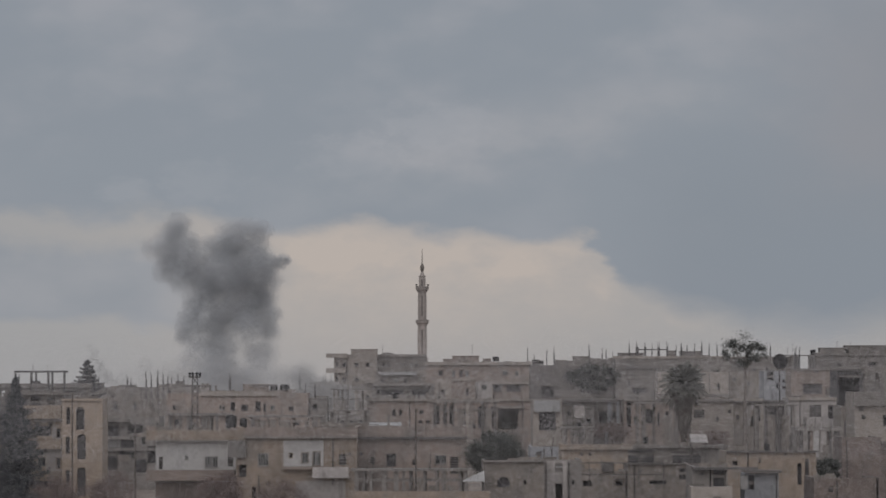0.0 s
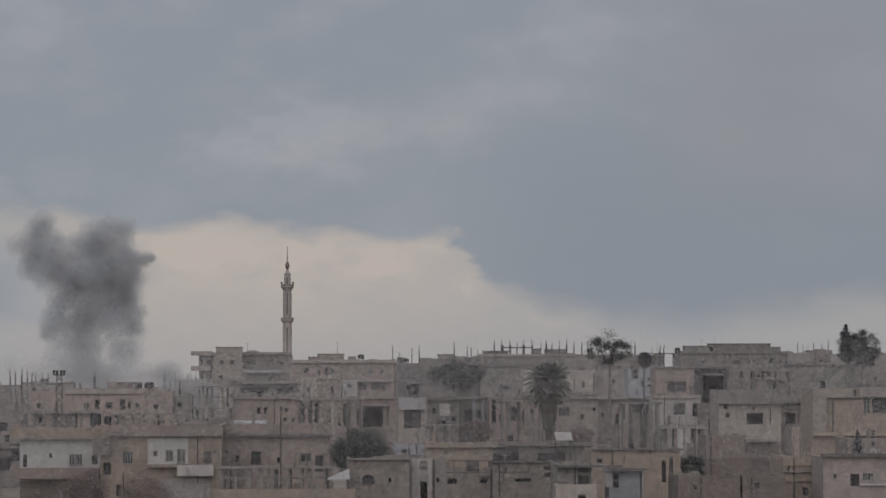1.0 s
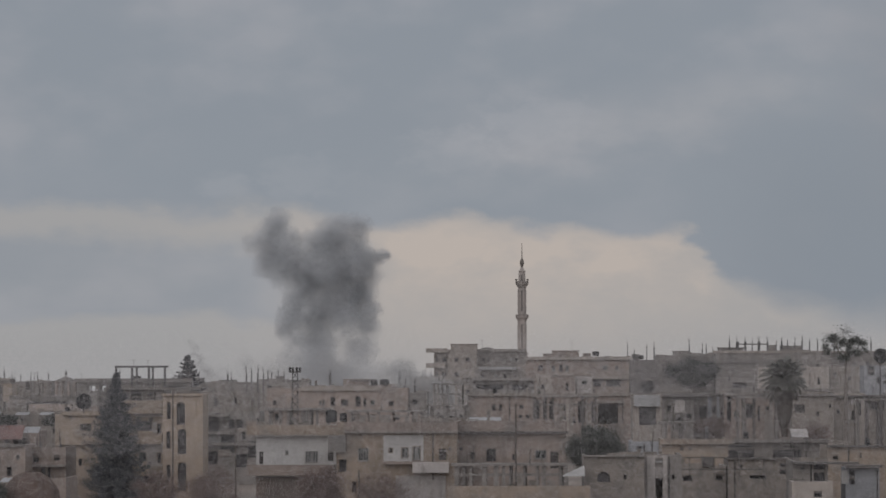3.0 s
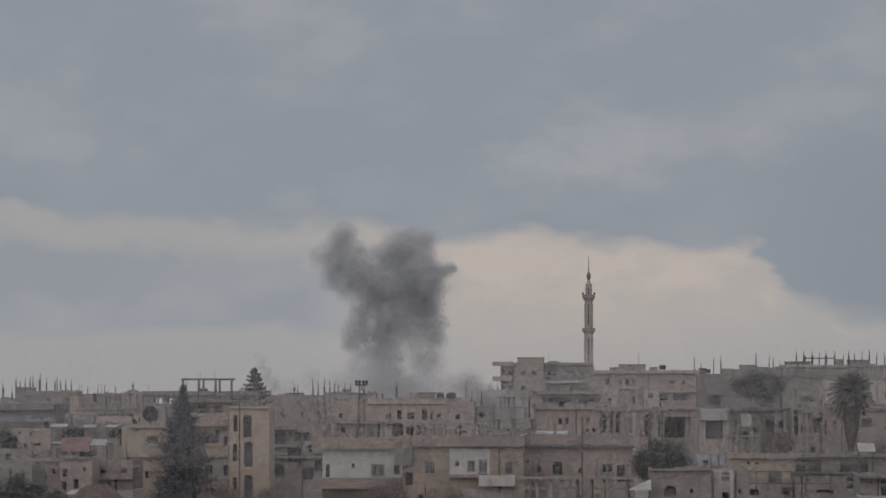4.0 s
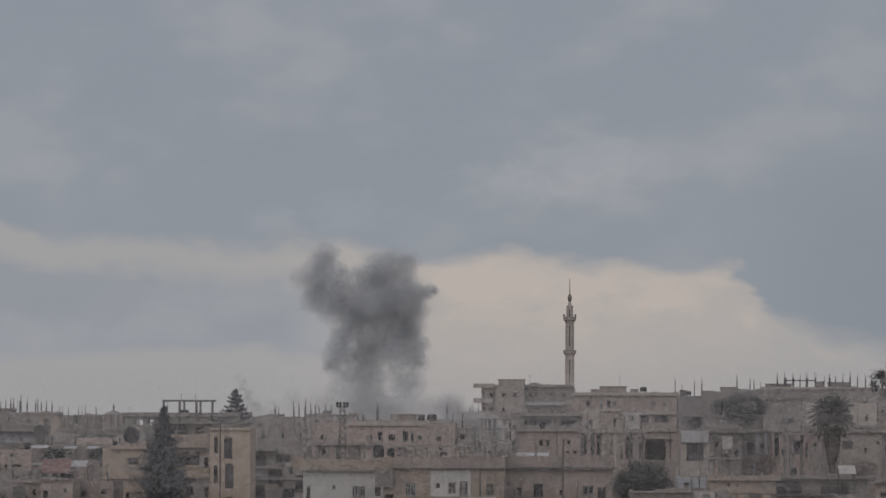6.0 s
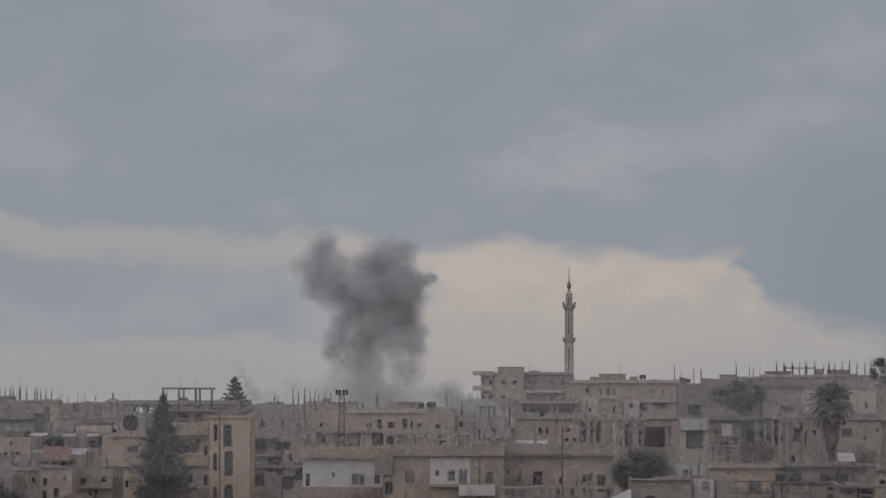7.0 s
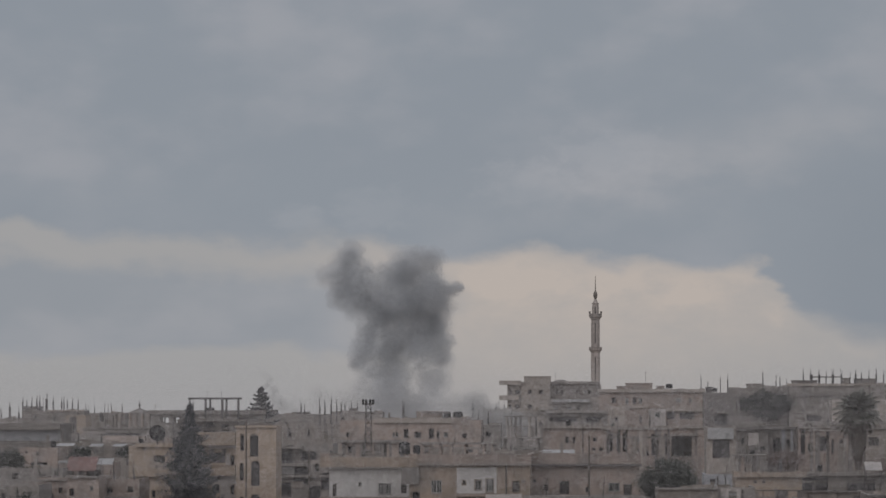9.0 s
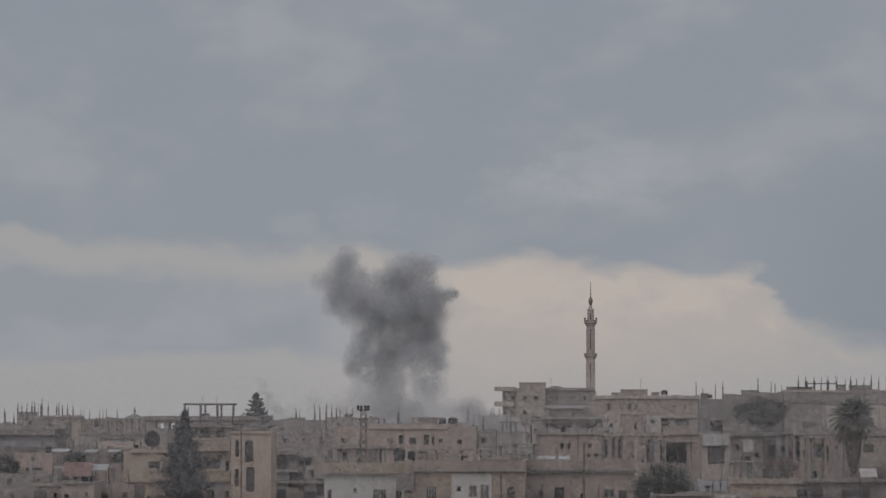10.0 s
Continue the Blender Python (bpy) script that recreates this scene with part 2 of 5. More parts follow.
def smooth(v, a, b):
    t = min(1.0, max(0.0, (v - a) / (b - a)))
    return t * t * (3 - 2 * t)


def ground_z(x, d):
    """The lie of the land: a slope up to a ridge, higher to the east, and lower country behind."""
    ds = (-6000, 0, 300, 350, 540, 700, 900, 1060, 1400, 2200, 6000)
    zs = (-15, -15, -14.2, -13.6, -10.6, -8.8, -7.2, -6.8, -25, -62, -62)
    z = float(np.interp(d, ds, zs))
    return EYE.z + z + 4.5 * smooth(x, 0, 90) * smooth(d, 520, 900) * (1 - smooth(d, 1060, 1500))


# ---- mesh words ----
def box(bm, x0, x1, y0, y1, z0, z1):
    v = [bm.verts.new(c) for c in ((x0, y0, z0), (x1, y0, z0), (x1, y1, z0), (x0, y1, z0), (x0, y0, z1), (x1, y0, z1), (x1, y1, z1), (x0, y1, z1))]
    for f in ((3, 2, 1, 0), (4, 5, 6, 7), (0, 1, 5, 4), (1, 2, 6, 5), (2, 3, 7, 6), (3, 0, 4, 7)):
        bm.faces.new([v[i] for i in f])


def lathe(bm, profile, cx=0.0, cy=0.0, sides=16, turn=0.0, caps=True):
    """A turned form: (radius, height) from the bottom up."""
    rings = [[bm.verts.new((cx + r * math.cos(turn + i * math.tau / sides), cy + r * math.sin(turn + i * math.tau / sides), z)) for i in range(sides)] for r, z in profile]
    for lo, hi in zip(rings, rings[1:]):
        for i in range(sides):
            j = (i + 1) % sides
            bm.faces.new((lo[i], lo[j], hi[j], hi[i]))
    if caps:
        bm.faces.new(rings[0][::-1])
        bm.faces.new(rings[-1])


def rod(bm, a, b, r0, r1=None, sides=6):
    a, b = Vector(a), Vector(b)
    r1 = r0 if r1 is None else r1
    q = (b - a).to_track_quat("Z", "Y")
    rings = [[bm.verts.new(c + q @ Vector((r * math.cos(i * math.tau / sides), r * math.sin(i * math.tau / sides), 0))) for i in range(sides)] for c, r in ((a, r0), (b, r1))]
    for i in range(sides):
        j = (i + 1) % sides
        bm.faces.new((rings[0][i], rings[0][j], rings[1][j], rings[1][i]))
    bm.faces.new(rings[0][::-1])
    bm.faces.new(rings[1])


def part(name, bm, material, parent, label=""):
    me = bpy.data.meshes.new(name)
    bm.to_mesh(me)
    bm.free()
    me.materials.append(material)
    ob = new(name, me)
    ob.parent = parent
    return tagged(ob, label)


def thing(name, place, label, category, group="", kind="", turn=0.0):
    ob = new(name)
    ob.matrix_basis = pose(*place, 0, 0, turn)
    return tagged(ob, label, category, group, kind)


def solid(name, bm, material, place, label, category="", group="", kind="", turn=0.0):
    me = bpy.data.meshes.new(name)
    bm.to_mesh(me)
    bm.free()
    me.materials.append(material)
    ob = new(name, me)
    ob.matrix_basis = pose(*place, 0, 0, turn)
    return tagged(ob, label, category, group, kind)


# ---- ground ----
def make_ground():
    bm = bmesh.new()
    ys = [-4500, -2000, -800, -200, 0, 100, 200, 260, 300, 330, 350, 400, 450, 500, 540, 600, 650, 700, 760, 820, 900, 980, 1060, 1150, 1280, 1400, 1700, 2200, 3200, 4900]
    xs = [-4800, -2500, -1200, -600, -400, -300, -200, -150, -120, -90, -60, -40, -20, 0, 20, 40, 60, 90, 120, 150, 200, 300, 400, 600, 1200, 2500, 4800]
    rows = [[bm.verts.new((x, y, ground_z(x, y) + 0.3 * noise.noise((x * 0.02, y * 0.02, 0)))) for x in xs] for y in ys]
    for lo, hi in zip(rows, rows[1:]):
        for i in range(len(xs) - 1):
            bm.faces.new((lo[i], lo[i + 1], hi[i + 1], hi[i]))
    for f in bm.faces:
        f.smooth = True
    solid("ground", bm, SOIL, (0, 0, 0), "bare dry brown earth sloping up through the town", "ground", kind="structure")


make_ground()


# ---- houses ----
def wall_with_holes(bm, x0, x1, z0, z1, holes, y0=0.0, y1=0.25):
    """A front wall in strips round its openings."""
    zs = sorted({z0, z1, *(min(max(h[i], z0), z1) for h in holes for i in (2, 3))})
    for a, b in zip(zs, zs[1:]):
        if b - a < 1e-4:
            continue
        mid, at = (a + b) / 2, x0
        for h in sorted((h for h in holes if h[2] < mid < h[3]), key=lambda h: h[0]):
            if h[0] > at + 1e-3:
                box(bm, at, min(h[0], x1), y0, y1, a, b)
            at = max(at, h[1])
        if at < x1 - 1e-3:
            box(bm, at, x1, y0, y1, a, b)


def add_window(root, h, style, frame_mat, wide):
    x0, x1, z0, z1 = h
    w, hh = x1 - x0, z1 - z0
    if style in "td":                      # open right through the house, or a bare dark room
        return
    if style == "o":                       # an opening closed by an added grey panel, set well back, coloured like a dim interior
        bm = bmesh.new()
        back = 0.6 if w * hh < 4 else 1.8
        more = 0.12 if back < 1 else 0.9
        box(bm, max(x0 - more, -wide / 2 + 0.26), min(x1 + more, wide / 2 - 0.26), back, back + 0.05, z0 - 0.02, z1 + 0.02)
        part("shutter", bm, DIM_PANEL, root, "dull grey panel standing in for a dim interior")
        return
    if style == "a":                       # an arched head: the corners of the opening are filled in
        bm = bmesh.new()
        r, n = w / 2, 8
        cx, cz = (x0 + x1) / 2, z1 - r
        for sgn in (-1, 1):
            arc = [(cx + sgn * r * math.cos(i * math.pi / 2 / n), cz + r * math.sin(i * math.pi / 2 / n)) for i in range(n + 1)]
            for (ax, az), (bx, bz) in zip(arc, arc[1:]):
                lo, hi = min(ax, bx), max(ax, bx)
                box(bm, lo, hi, 0.02, 0.23, max(az, bz) if hi - lo > 0 else bz, z1)
        part("arch", bm, frame_mat, root)
        bm = bmesh.new()
        # added panel behind the arch, its colour standing in for the dim inside
        box(bm, x0 - 0.02, x1 + 0.02, 0.45, 0.5, z0 - 0.02, z1 + 0.02)
        part("door_leaf", bm, DIM_PANEL, root, "dull grey panel standing in for a dim interior")
        return
    if style == "s":                       # a closed metal shutter
        bm = bmesh.new()
        n = 2 * max(3, int(hh / 0.2))
        slat = [[bm.verts.new((x, 0.13 + 0.04 * (i % 2), z0 + hh * i / n)) for x in (x0, x1)] for i in range(n + 1)]
        for a, b in zip(slat, slat[1:]):
            bm.faces.new((a[0], a[1], b[1], b[0]))
        part("shutter", bm, STEEL, root, "closed brown metal shutter")
        return
    bm = bmesh.new()
    t = min(0.07, w / 8)
    box(bm, x0, x0 + t, 0.08, 0.15, z0, z1)
    box(bm, x1 - t, x1, 0.08, 0.15, z0, z1)
    box(bm, x0 + t, x1 - t, 0.08, 0.15, z0, z0 + t)
    box(bm, x0 + t, x1 - t, 0.08, 0.15, z1 - t, z1)
    box(bm, (x0 + x1) / 2 - t / 2, (x0 + x1) / 2 + t / 2, 0.08, 0.15, z0 + t, z1 - t)
    frame_ob = part("window", bm, FRAME, root)
    if style == "b":
        bm = bmesh.new()
        n = max(3, int(w / 0.22))
        for i in range(1, n):
            x = x0 + i * w / n
            box(bm, x - 0.03, x + 0.03, 0.02, 0.06, z0, z1)
        part("grille", bm, FRAME, frame_ob, "pale upright bars")
    bm = bmesh.new()
    box(bm, x0 + t, x1 - t, 0.105, 0.115, z0 + t, z1 - t)
    pane = part("pane", bm, GLASS, frame_ob)
    pane.visible_shadow = False
    bm = bmesh.new()
    n = max(4, int(w / 0.12))
    folds = [[bm.verts.new((x0 + i * w / n, 0.3 + 0.05 * (i % 2), z)) for i in range(n + 1)] for z in (z0 - 0.02, z1 + 0.02)]
    for i in range(n):
        bm.faces.new((folds[0][i], folds[0][i + 1], folds[1][i + 1], folds[1][i]))
    part("curtain", bm, DIM_PANEL, frame_ob, "dim drawn curtain")
    bm = bmesh.new()
    box(bm, x0 - 0.08, x1 + 0.08, -0.06, 0.08, z0 - 0.07, z0 - 0.003)
    part("sill", bm, GREY, frame_ob)


def house(x0, x1, top, d, mat, label, wins=(), bands=(), posts=(), deep=9.0, parapet=0.7, group="", down=None, category="house", turn=0.0, roof_mat=None, steps=(), post_mat=None):
    """A flat-roofed house whose front spans the bearings x0 to x1 and whose parapet stands at bearing top, d metres away.
    wins: x, y, width, height, style; bands: x0, x1, y0, y1, jut, material (cornices, balconies, canopies);
    posts: x, top, width (bare columns on the roof); steps: x0, x1, top (raised blocks on the roof)."""
    a, b = spot(x0, top, d), spot(x1, top, d)
    cx, w = (a.x + b.x) / 2, b.x - a.x
    zt = (a.z + b.z) / 2
    base = min(ground_z(cx, d), ground_z(cx, d + deep)) - 0.4 if down is None else spot((x0 + x1) / 2, down, d).z
    root = thing("house", (cx, d, base), label, category, group, turn=turn)

    def loc(x, y):
        p = spot(x, y, d)
        return p.x - cx, p.z - base
    h = zt - base
    holes = []
    bm = bmesh.new()
    for x, y, ww, hh, style in wins:
        px, pz = loc(x, y)
        mw, mh = ww * d / FOCAL / 2, hh * d / FOCAL / 2
        q = (max(px - mw, -w / 2 + 0.1), min(px + mw, w / 2 - 0.1), max(pz - mh, 0.05), min(pz + mh, h - 0.15))
        if q[1] - q[0] > 0.1 and q[3] - q[2] > 0.1:
            holes.append((q, style))
    wall_with_holes(bm, -w / 2, w / 2, 0, h, [q for q, _ in holes])
    box(bm, -w / 2, -w / 2 + 0.25, 0.25, deep - 0.25, 0, h)
    box(bm, w / 2 - 0.25, w / 2, 0.25, deep - 0.25, 0, h)
    wall_with_holes(bm, -w / 2, w / 2, 0, h - min(0.35, parapet * 0.6), [q for q, style in holes if style == "t"], deep - 0.25, deep)
    part("wall", bm, mat, root)
    bm = bmesh.new()
    box(bm, -w / 2 + 0.25, w / 2 - 0.25, 0.25, deep - 0.25, h - parapet - 0.25, h - parapet)
    part("roof", bm, roof_mat or GREY, root)
    # floors inside, one a storey
    n = int((h - parapet) / 3.2)
    for i in range(1, n):
        bm = bmesh.new()
        z = h - parapet - i * 3.2
        if any(q[2] < z < q[3] for q, _ in holes):
            bm.free()
            continue
        box(bm, -w / 2 + 0.25, w / 2 - 0.25, 0.25, min(deep - 0.25, 5), z - 0.2, z)
        part("floor_slab", bm, GREY, root)
    for q, style in holes:
        add_window(root, q, style, mat, w)
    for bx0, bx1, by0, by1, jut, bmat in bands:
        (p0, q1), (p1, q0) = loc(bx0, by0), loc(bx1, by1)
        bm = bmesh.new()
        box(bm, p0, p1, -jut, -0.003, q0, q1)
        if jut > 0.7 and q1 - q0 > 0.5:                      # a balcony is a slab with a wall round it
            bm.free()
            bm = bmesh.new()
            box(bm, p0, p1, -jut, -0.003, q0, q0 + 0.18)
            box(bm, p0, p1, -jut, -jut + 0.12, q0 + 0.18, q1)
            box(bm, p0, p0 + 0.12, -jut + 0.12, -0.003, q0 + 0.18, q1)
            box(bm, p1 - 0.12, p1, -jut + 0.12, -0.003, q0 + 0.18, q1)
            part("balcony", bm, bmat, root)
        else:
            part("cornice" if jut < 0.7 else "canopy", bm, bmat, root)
    for sx0, sx1, sy in steps:
        (p0, q1), (p1, _) = loc(sx0, sy), loc(sx1, sy)
        bm = bmesh.new()
        box(bm, p0, p1, 0.6, min(deep - 1, 5.0), h - parapet, q1 - 0.15)
        box(bm, p0 - 0.12, p1 + 0.12, 0.45, min(deep - 1, 5.0) + 0.15, q1 - 0.15, q1)
        part("stair_head", bm, mat, root)
    if deep > 3:
        x = -w / 2
        while x < w / 2 - 0.2:
            ln = random.uniform(0.4, 2.2)
            if random.random() < (0.5 if mat in (GREY, BLOCK, DARK) else 0.22):
                bm = bmesh.new()
                y0 = random.choice((0.02, 0.03, deep - 0.23))
                box(bm, x, min(x + ln, w / 2), y0, y0 + 0.2, h, h + random.choice((0.08, 0.15, 0.22, 0.3)))
                part("coping_block", bm, BLOCK, root)
            x += ln
        for k in range(0 if mat is WHITE else 1 + int(w / 14)):
            px = random.uniform(-0.45, 0.45) * w
            if any(q[0] - 0.1 < px < q[1] + 0.1 for q, _ in holes):
                continue
            bm = bmesh.new()
            z0 = max(0.0, h - random.uniform(3, 6))
            rod(bm, (px, -0.06, z0), (px, -0.06, h - 0.2), 0.06, 0.06, 6)
            part("drainpipe", bm, STEEL, root)
        if not posts and group in ("houses in the middle of the town", "houses filling the town", "houses of the nearest row"):
            for k in range(int(w / 3.5)):                    # stubs of columns for a storey that was never built
                if random.random() < 0.5:
                    continue
                px, hw = random.uniform(-0.48, 0.48) * w, random.uniform(0.09, 0.17)
                py = random.choice((0.3, 0.35, min(deep - 0.6, 4.0)))
                bm = bmesh.new()
                box(bm, px - hw, px + hw, py, py + 2 * hw, h - parapet, h + random.uniform(0.2, 1.5))
                part("column_stub", bm, random.choice((GREY, DARK, SHADE, BLOCK)), root)
    for x, y, ww in posts:
        p, q = loc(x, y)
        hw = ww * d / FOCAL / 2
        bm = bmesh.new()
        box(bm, p - hw, p + hw, 0.3, 0.3 + 2 * hw, h - parapet, q)
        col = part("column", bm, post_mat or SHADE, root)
        if post_mat:
            continue
        bm = bmesh.new()
        for k in range(3):
            rx, ry = p + random.uniform(-hw, hw) * 0.7, 0.3 + hw + random.uniform(-hw, hw) * 0.7
            rod(bm, (rx, ry, q - 0.1), (rx + random.uniform(-0.15, 0.15), ry, q + random.uniform(0.5, 1.3)), 0.035, 0.025, 4)
        part("rebar", bm, STEEL, col, "rusty starter bars")
    return root


# ---- the ridge: the farthest houses ----
FAR = "houses on the ridge"
house(352, 428, 624, 900, PALE, "pale four-storey house with jutting corner balconies",
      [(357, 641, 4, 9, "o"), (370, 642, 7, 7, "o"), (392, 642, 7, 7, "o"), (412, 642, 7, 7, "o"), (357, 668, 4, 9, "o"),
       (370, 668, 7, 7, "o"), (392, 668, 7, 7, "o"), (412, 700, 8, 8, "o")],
      [(338, 376, 622, 629.5, 1.0, PALE), (338, 372, 648, 656.5, 1.0, PALE), (406, 428, 664, 674, 0.9, PALE), (345, 430, 677, 681, 0.4, GREY)], deep=12, steps=[(382, 429, 614)], group=FAR)
house(428, 516, 625, 905, GREY, "grey concrete house with a low domed roof light",
      [(440, 642, 4, 7, "o"), (449, 642, 4, 7, "o"), (476, 641, 3, 5, "o"), (490, 642, 5, 7, "w"), (498, 642, 4, 7, "o")],
      [(428, 516, 623.5, 628, 0.4, GREY)], group=FAR)
house(424, 500, 655, 850, GREY, "grey house with a light slab canopy", [(438, 671, 6, 6, "o"), (462, 670, 7, 6, "w"), (478, 671, 5, 7, "o")],
      [(432, 498, 655, 660, 1.2, SHEET)], group=FAR)
house(500, 517, 651, 855, PALE, "narrow pale house between larger ones", [], group=FAR)
house(420, 530, 677, 800, GREY, "long low concrete house with a shaded veranda", [(455, 690, 40, 10, "o"), (505, 690, 30, 12, "o"), (430, 690, 6, 8, "o")],
      [(420, 530, 675, 679, 1.4, GREY)], group=FAR)
house(515, 700, 637, 820, TAN, "long tan apartment house with a heavy roof cornice",
      [(541, 657, 8, 10, "o"), (564, 658, 6, 11, "w"), (577, 658, 6, 12, "o"), (588, 658, 6, 11, "w"), (655, 657, 9, 8, "w"), (676, 657, 6, 8, "w"),
       (609, 683, 4, 10, "o"), (618, 681, 9, 12, "w"), (641, 684, 14, 12, "o"), (670, 684, 26, 12, "o"), (557, 688, 5, 12, "o"), (588, 690, 4, 14, "o")],
      [(512, 702, 637, 642.5, 0.6, PALE), (600, 700, 672, 676, 0.9, PALE), (533, 600, 667, 670, 0.5, PALE)], deep=12,
      steps=[(562, 609, 626), (546, 563, 631.5), (617, 630, 631)], posts=[(695, 619, 1.5)], group=FAR)
house(533, 560, 669, 800, PALE, "pale rendered porch front", [(545, 690, 6, 8, "o")], group=FAR)
house(604, 632, 672, 802, CREAM, "small cream-plastered front with a dark window", [(618, 682, 9, 10, "w")], group=FAR)
house(700, 752, 643, 800, DARK, "dark unfinished concrete house with bare roof columns", [(730, 690, 22, 20, "o"), (712, 665, 5, 8, "o")], [(726, 746, 676, 679, 0.8, GREY)],
      posts=[(729, 624, 1.6), (742, 621, 2.2), (707, 634, 1.6)], steps=[(704, 716, 633)], group=FAR)
house(744, 802, 635, 850, GREY, "grey block house with a stair head", [(768, 663, 5, 5, "o"), (757, 652, 4, 4, "o")], steps=[(776, 803, 627)], posts=[(804, 616, 2.0)], group=FAR)
house(798, 858, 632, 860, GREY, "low grey house under the skyline", [(815, 660, 5, 6, "o"), (843, 650, 5, 6, "o")],
      posts=[(827, 622, 1.8), (834, 622, 1.8), (846, 626, 1.6)], group=FAR)
house(850, 962, 627, 850, GREY, "unfinished concrete house with bare columns along the roof",
      [(874, 676, 4, 10, "o"), (893, 688, 26, 10, "o"), (922, 694, 12, 8, "o"), (935, 660, 20, 6, "o")],
      [(865, 925, 645, 649, 0.5, DARK), (846, 964, 627, 631, 0.3, PALE)],
      posts=[(875, 611, 2.4), (889, 611, 5.0), (903, 611, 3.6), (915, 614, 2.2), (927, 611, 4.4), (942, 611, 3.0), (957, 616, 2.0)],
      steps=[(856, 900, 621), (944, 958, 617)], group=FAR)
bm = bmesh.new()
pa, pb = spot(890, 615.5, 850), spot(943, 615.5, 850)
box(bm, 0, pb.x - pa.x, 0.35, 0.55, -0.1, 0.12)
solid("roof_beam", bm, DARK, pa, "concrete beam lying across bare roof columns", "beam")
house(958, 1052, 628, 860, GREY, "long grey house with many bare roof columns", [(975, 650, 5, 6, "o"), (1030, 655, 6, 8, "o"), (1034, 680, 5, 12, "o")],
      [(958, 1052, 627, 630, 0.3, PALE)],
      posts=[(967, 610, 2.8), (977, 613, 1.8), (990, 613, 1.6), (1003, 610, 2.6), (1016, 611, 2.0), (1030, 613, 2.0), (1041, 614, 2.2), (1048, 624, 1.8)], steps=[(966, 1004, 618)], group=FAR)
house(925, 1050, 655, 760, PALE, "pale house with a plain upper wall", [(1032, 681, 5, 11, "o"), (1002, 668, 5, 6, "w"), (952, 690, 6, 8, "o")], [(922, 1052, 694, 699, 0.5, GREY)], group=FAR)
house(1048, 1172, 629, 870, GREY, "grey terrace of houses along the ridge", [(1095, 652, 6, 7, "o"), (1118, 650, 5, 7, "o"), (1068, 660, 6, 8, "w")],
      [(1048, 1172, 628, 631, 0.3, PALE)], posts=[(1124, 614, 2.4), (1060, 622, 1.6)], group=FAR)
house(1051, 1118, 655, 764, PALE, "pale rendered house behind a tall tree", [(1060, 668, 5, 6, "o"), (1086, 676, 5, 7, "o")], group=FAR)
house(1205, 1396, 622, 880, GREY, "large grey house with a long raised roof",
      [(1303, 641, 14, 7, "o"), (1365, 639, 6, 10, "o"), (1245, 642, 6, 7, "o"), (1340, 642, 4, 10, "o"), (1384, 642, 5, 6, "o")],
      [(1205, 1396, 622, 626, 0.4, GREY)], deep=14, steps=[(1256, 1364, 608), (1212, 1262, 612), (1364, 1382, 614)], group=FAR)
house(1394, 1438, 625, 860, GREY, "low grey house on the ridge", [(1415, 645, 6, 8, "o")], posts=[(1412, 617, 1.2), (1422, 618, 1.2)], group=FAR)
house(1434, 1473, 620, 870, BLOCK, "blockwork house with a flat roof", [(1452, 640, 6, 6, "o")], posts=[(1440, 614, 1.4), (1455, 615, 1.4), (1466, 613, 1.4)], group=FAR)
house(1470, 1640, 627, 850, GREY, "long low grey house on the ridge", [(1500, 645, 6, 6, "o"), (1545, 645, 6, 6, "o"), (1590, 645, 6, 6, "o")], group=FAR)
house(1392, 1520, 646, 720, GREY, "broad bare concrete building", [(1440, 668, 5, 8, "o"), (1495, 675, 5, 6, "o")], [(1392, 1520, 645, 648, 0.3, DARK)], group=FAR)
house(1512, 1640, 652, 700, BLOCK, "broad unpainted block building", [(1550, 672, 6, 6, "o")], [(1505, 1640, 679, 682, 0.6, DARK)], posts=[(1519, 640, 4.0)], group=FAR)

# the western ridge
house(-560, -508, 690, 850, GREY, "low grey house at the end of the ridge", [(-545, 702, 6, 6, "o")], posts=[(-530, 668, 3.6), (-514, 678, 3.0), (-545, 680, 2)], group=FAR)
house(-508, -398, 674, 850, GREY, "unfinished house with a crown of bare columns",
      [(-485, 686, 5, 7, "o"), (-450, 690, 5, 7, "o"), (-412, 686, 5, 7, "o")], [(-462, -398, 673, 676, 0.3, PALE)],
      posts=[(-507, 659, 2.4), (-500, 664, 2.0), (-491, 661, 2.0), (-482, 657, 2.6), (-477, 658, 2.6), (-465, 654, 4.0), (-453, 659, 2.6), (-438, 659, 2.4), (-434, 660, 2.0), (-428, 661, 2.0), (-419, 661, 2.2), (-409, 663, 2.2)],
      steps=[(-506, -477, 667)], group=FAR)
house(-430, -395, 683, 780, OCHRE, "ochre house with a tall recessed panel", [(-418, 700, 14, 30, "s")], group=FAR)
house(-398, -371, 679, 880, BLOCK, "blockwork shell of a house", [(-385, 690, 4, 6, "o")], posts=[(-395, 672, 1.6), (-380, 674, 1.6)], group=FAR)
house(-363, -326, 678, 880, BLOCK, "blockwork shell with loose rubble on top", [(-345, 690, 4, 6, "o")], posts=[(-362, 670, 1.4), (-350, 672, 1.4), (-331, 672, 1.4)], group=FAR)
house(-371, -363, 694, 880, BLOCK, "low garden wall between two shells", [], group=FAR)
house(-400, -240, 705, 760, GREY, "long terrace wall under the ridge", [(-330, 715, 60, 6, "o"), (-300, 716, 10, 5, "o")], [(-400, -240, 704, 707, 0.5, GREY)], group=FAR)
# added block: keeps bright sky from showing between the pavilion's pillars
house(-322, -283, 679, 930, GREY, "plain block added behind a cupola to close off the sky", [], group=FAR)
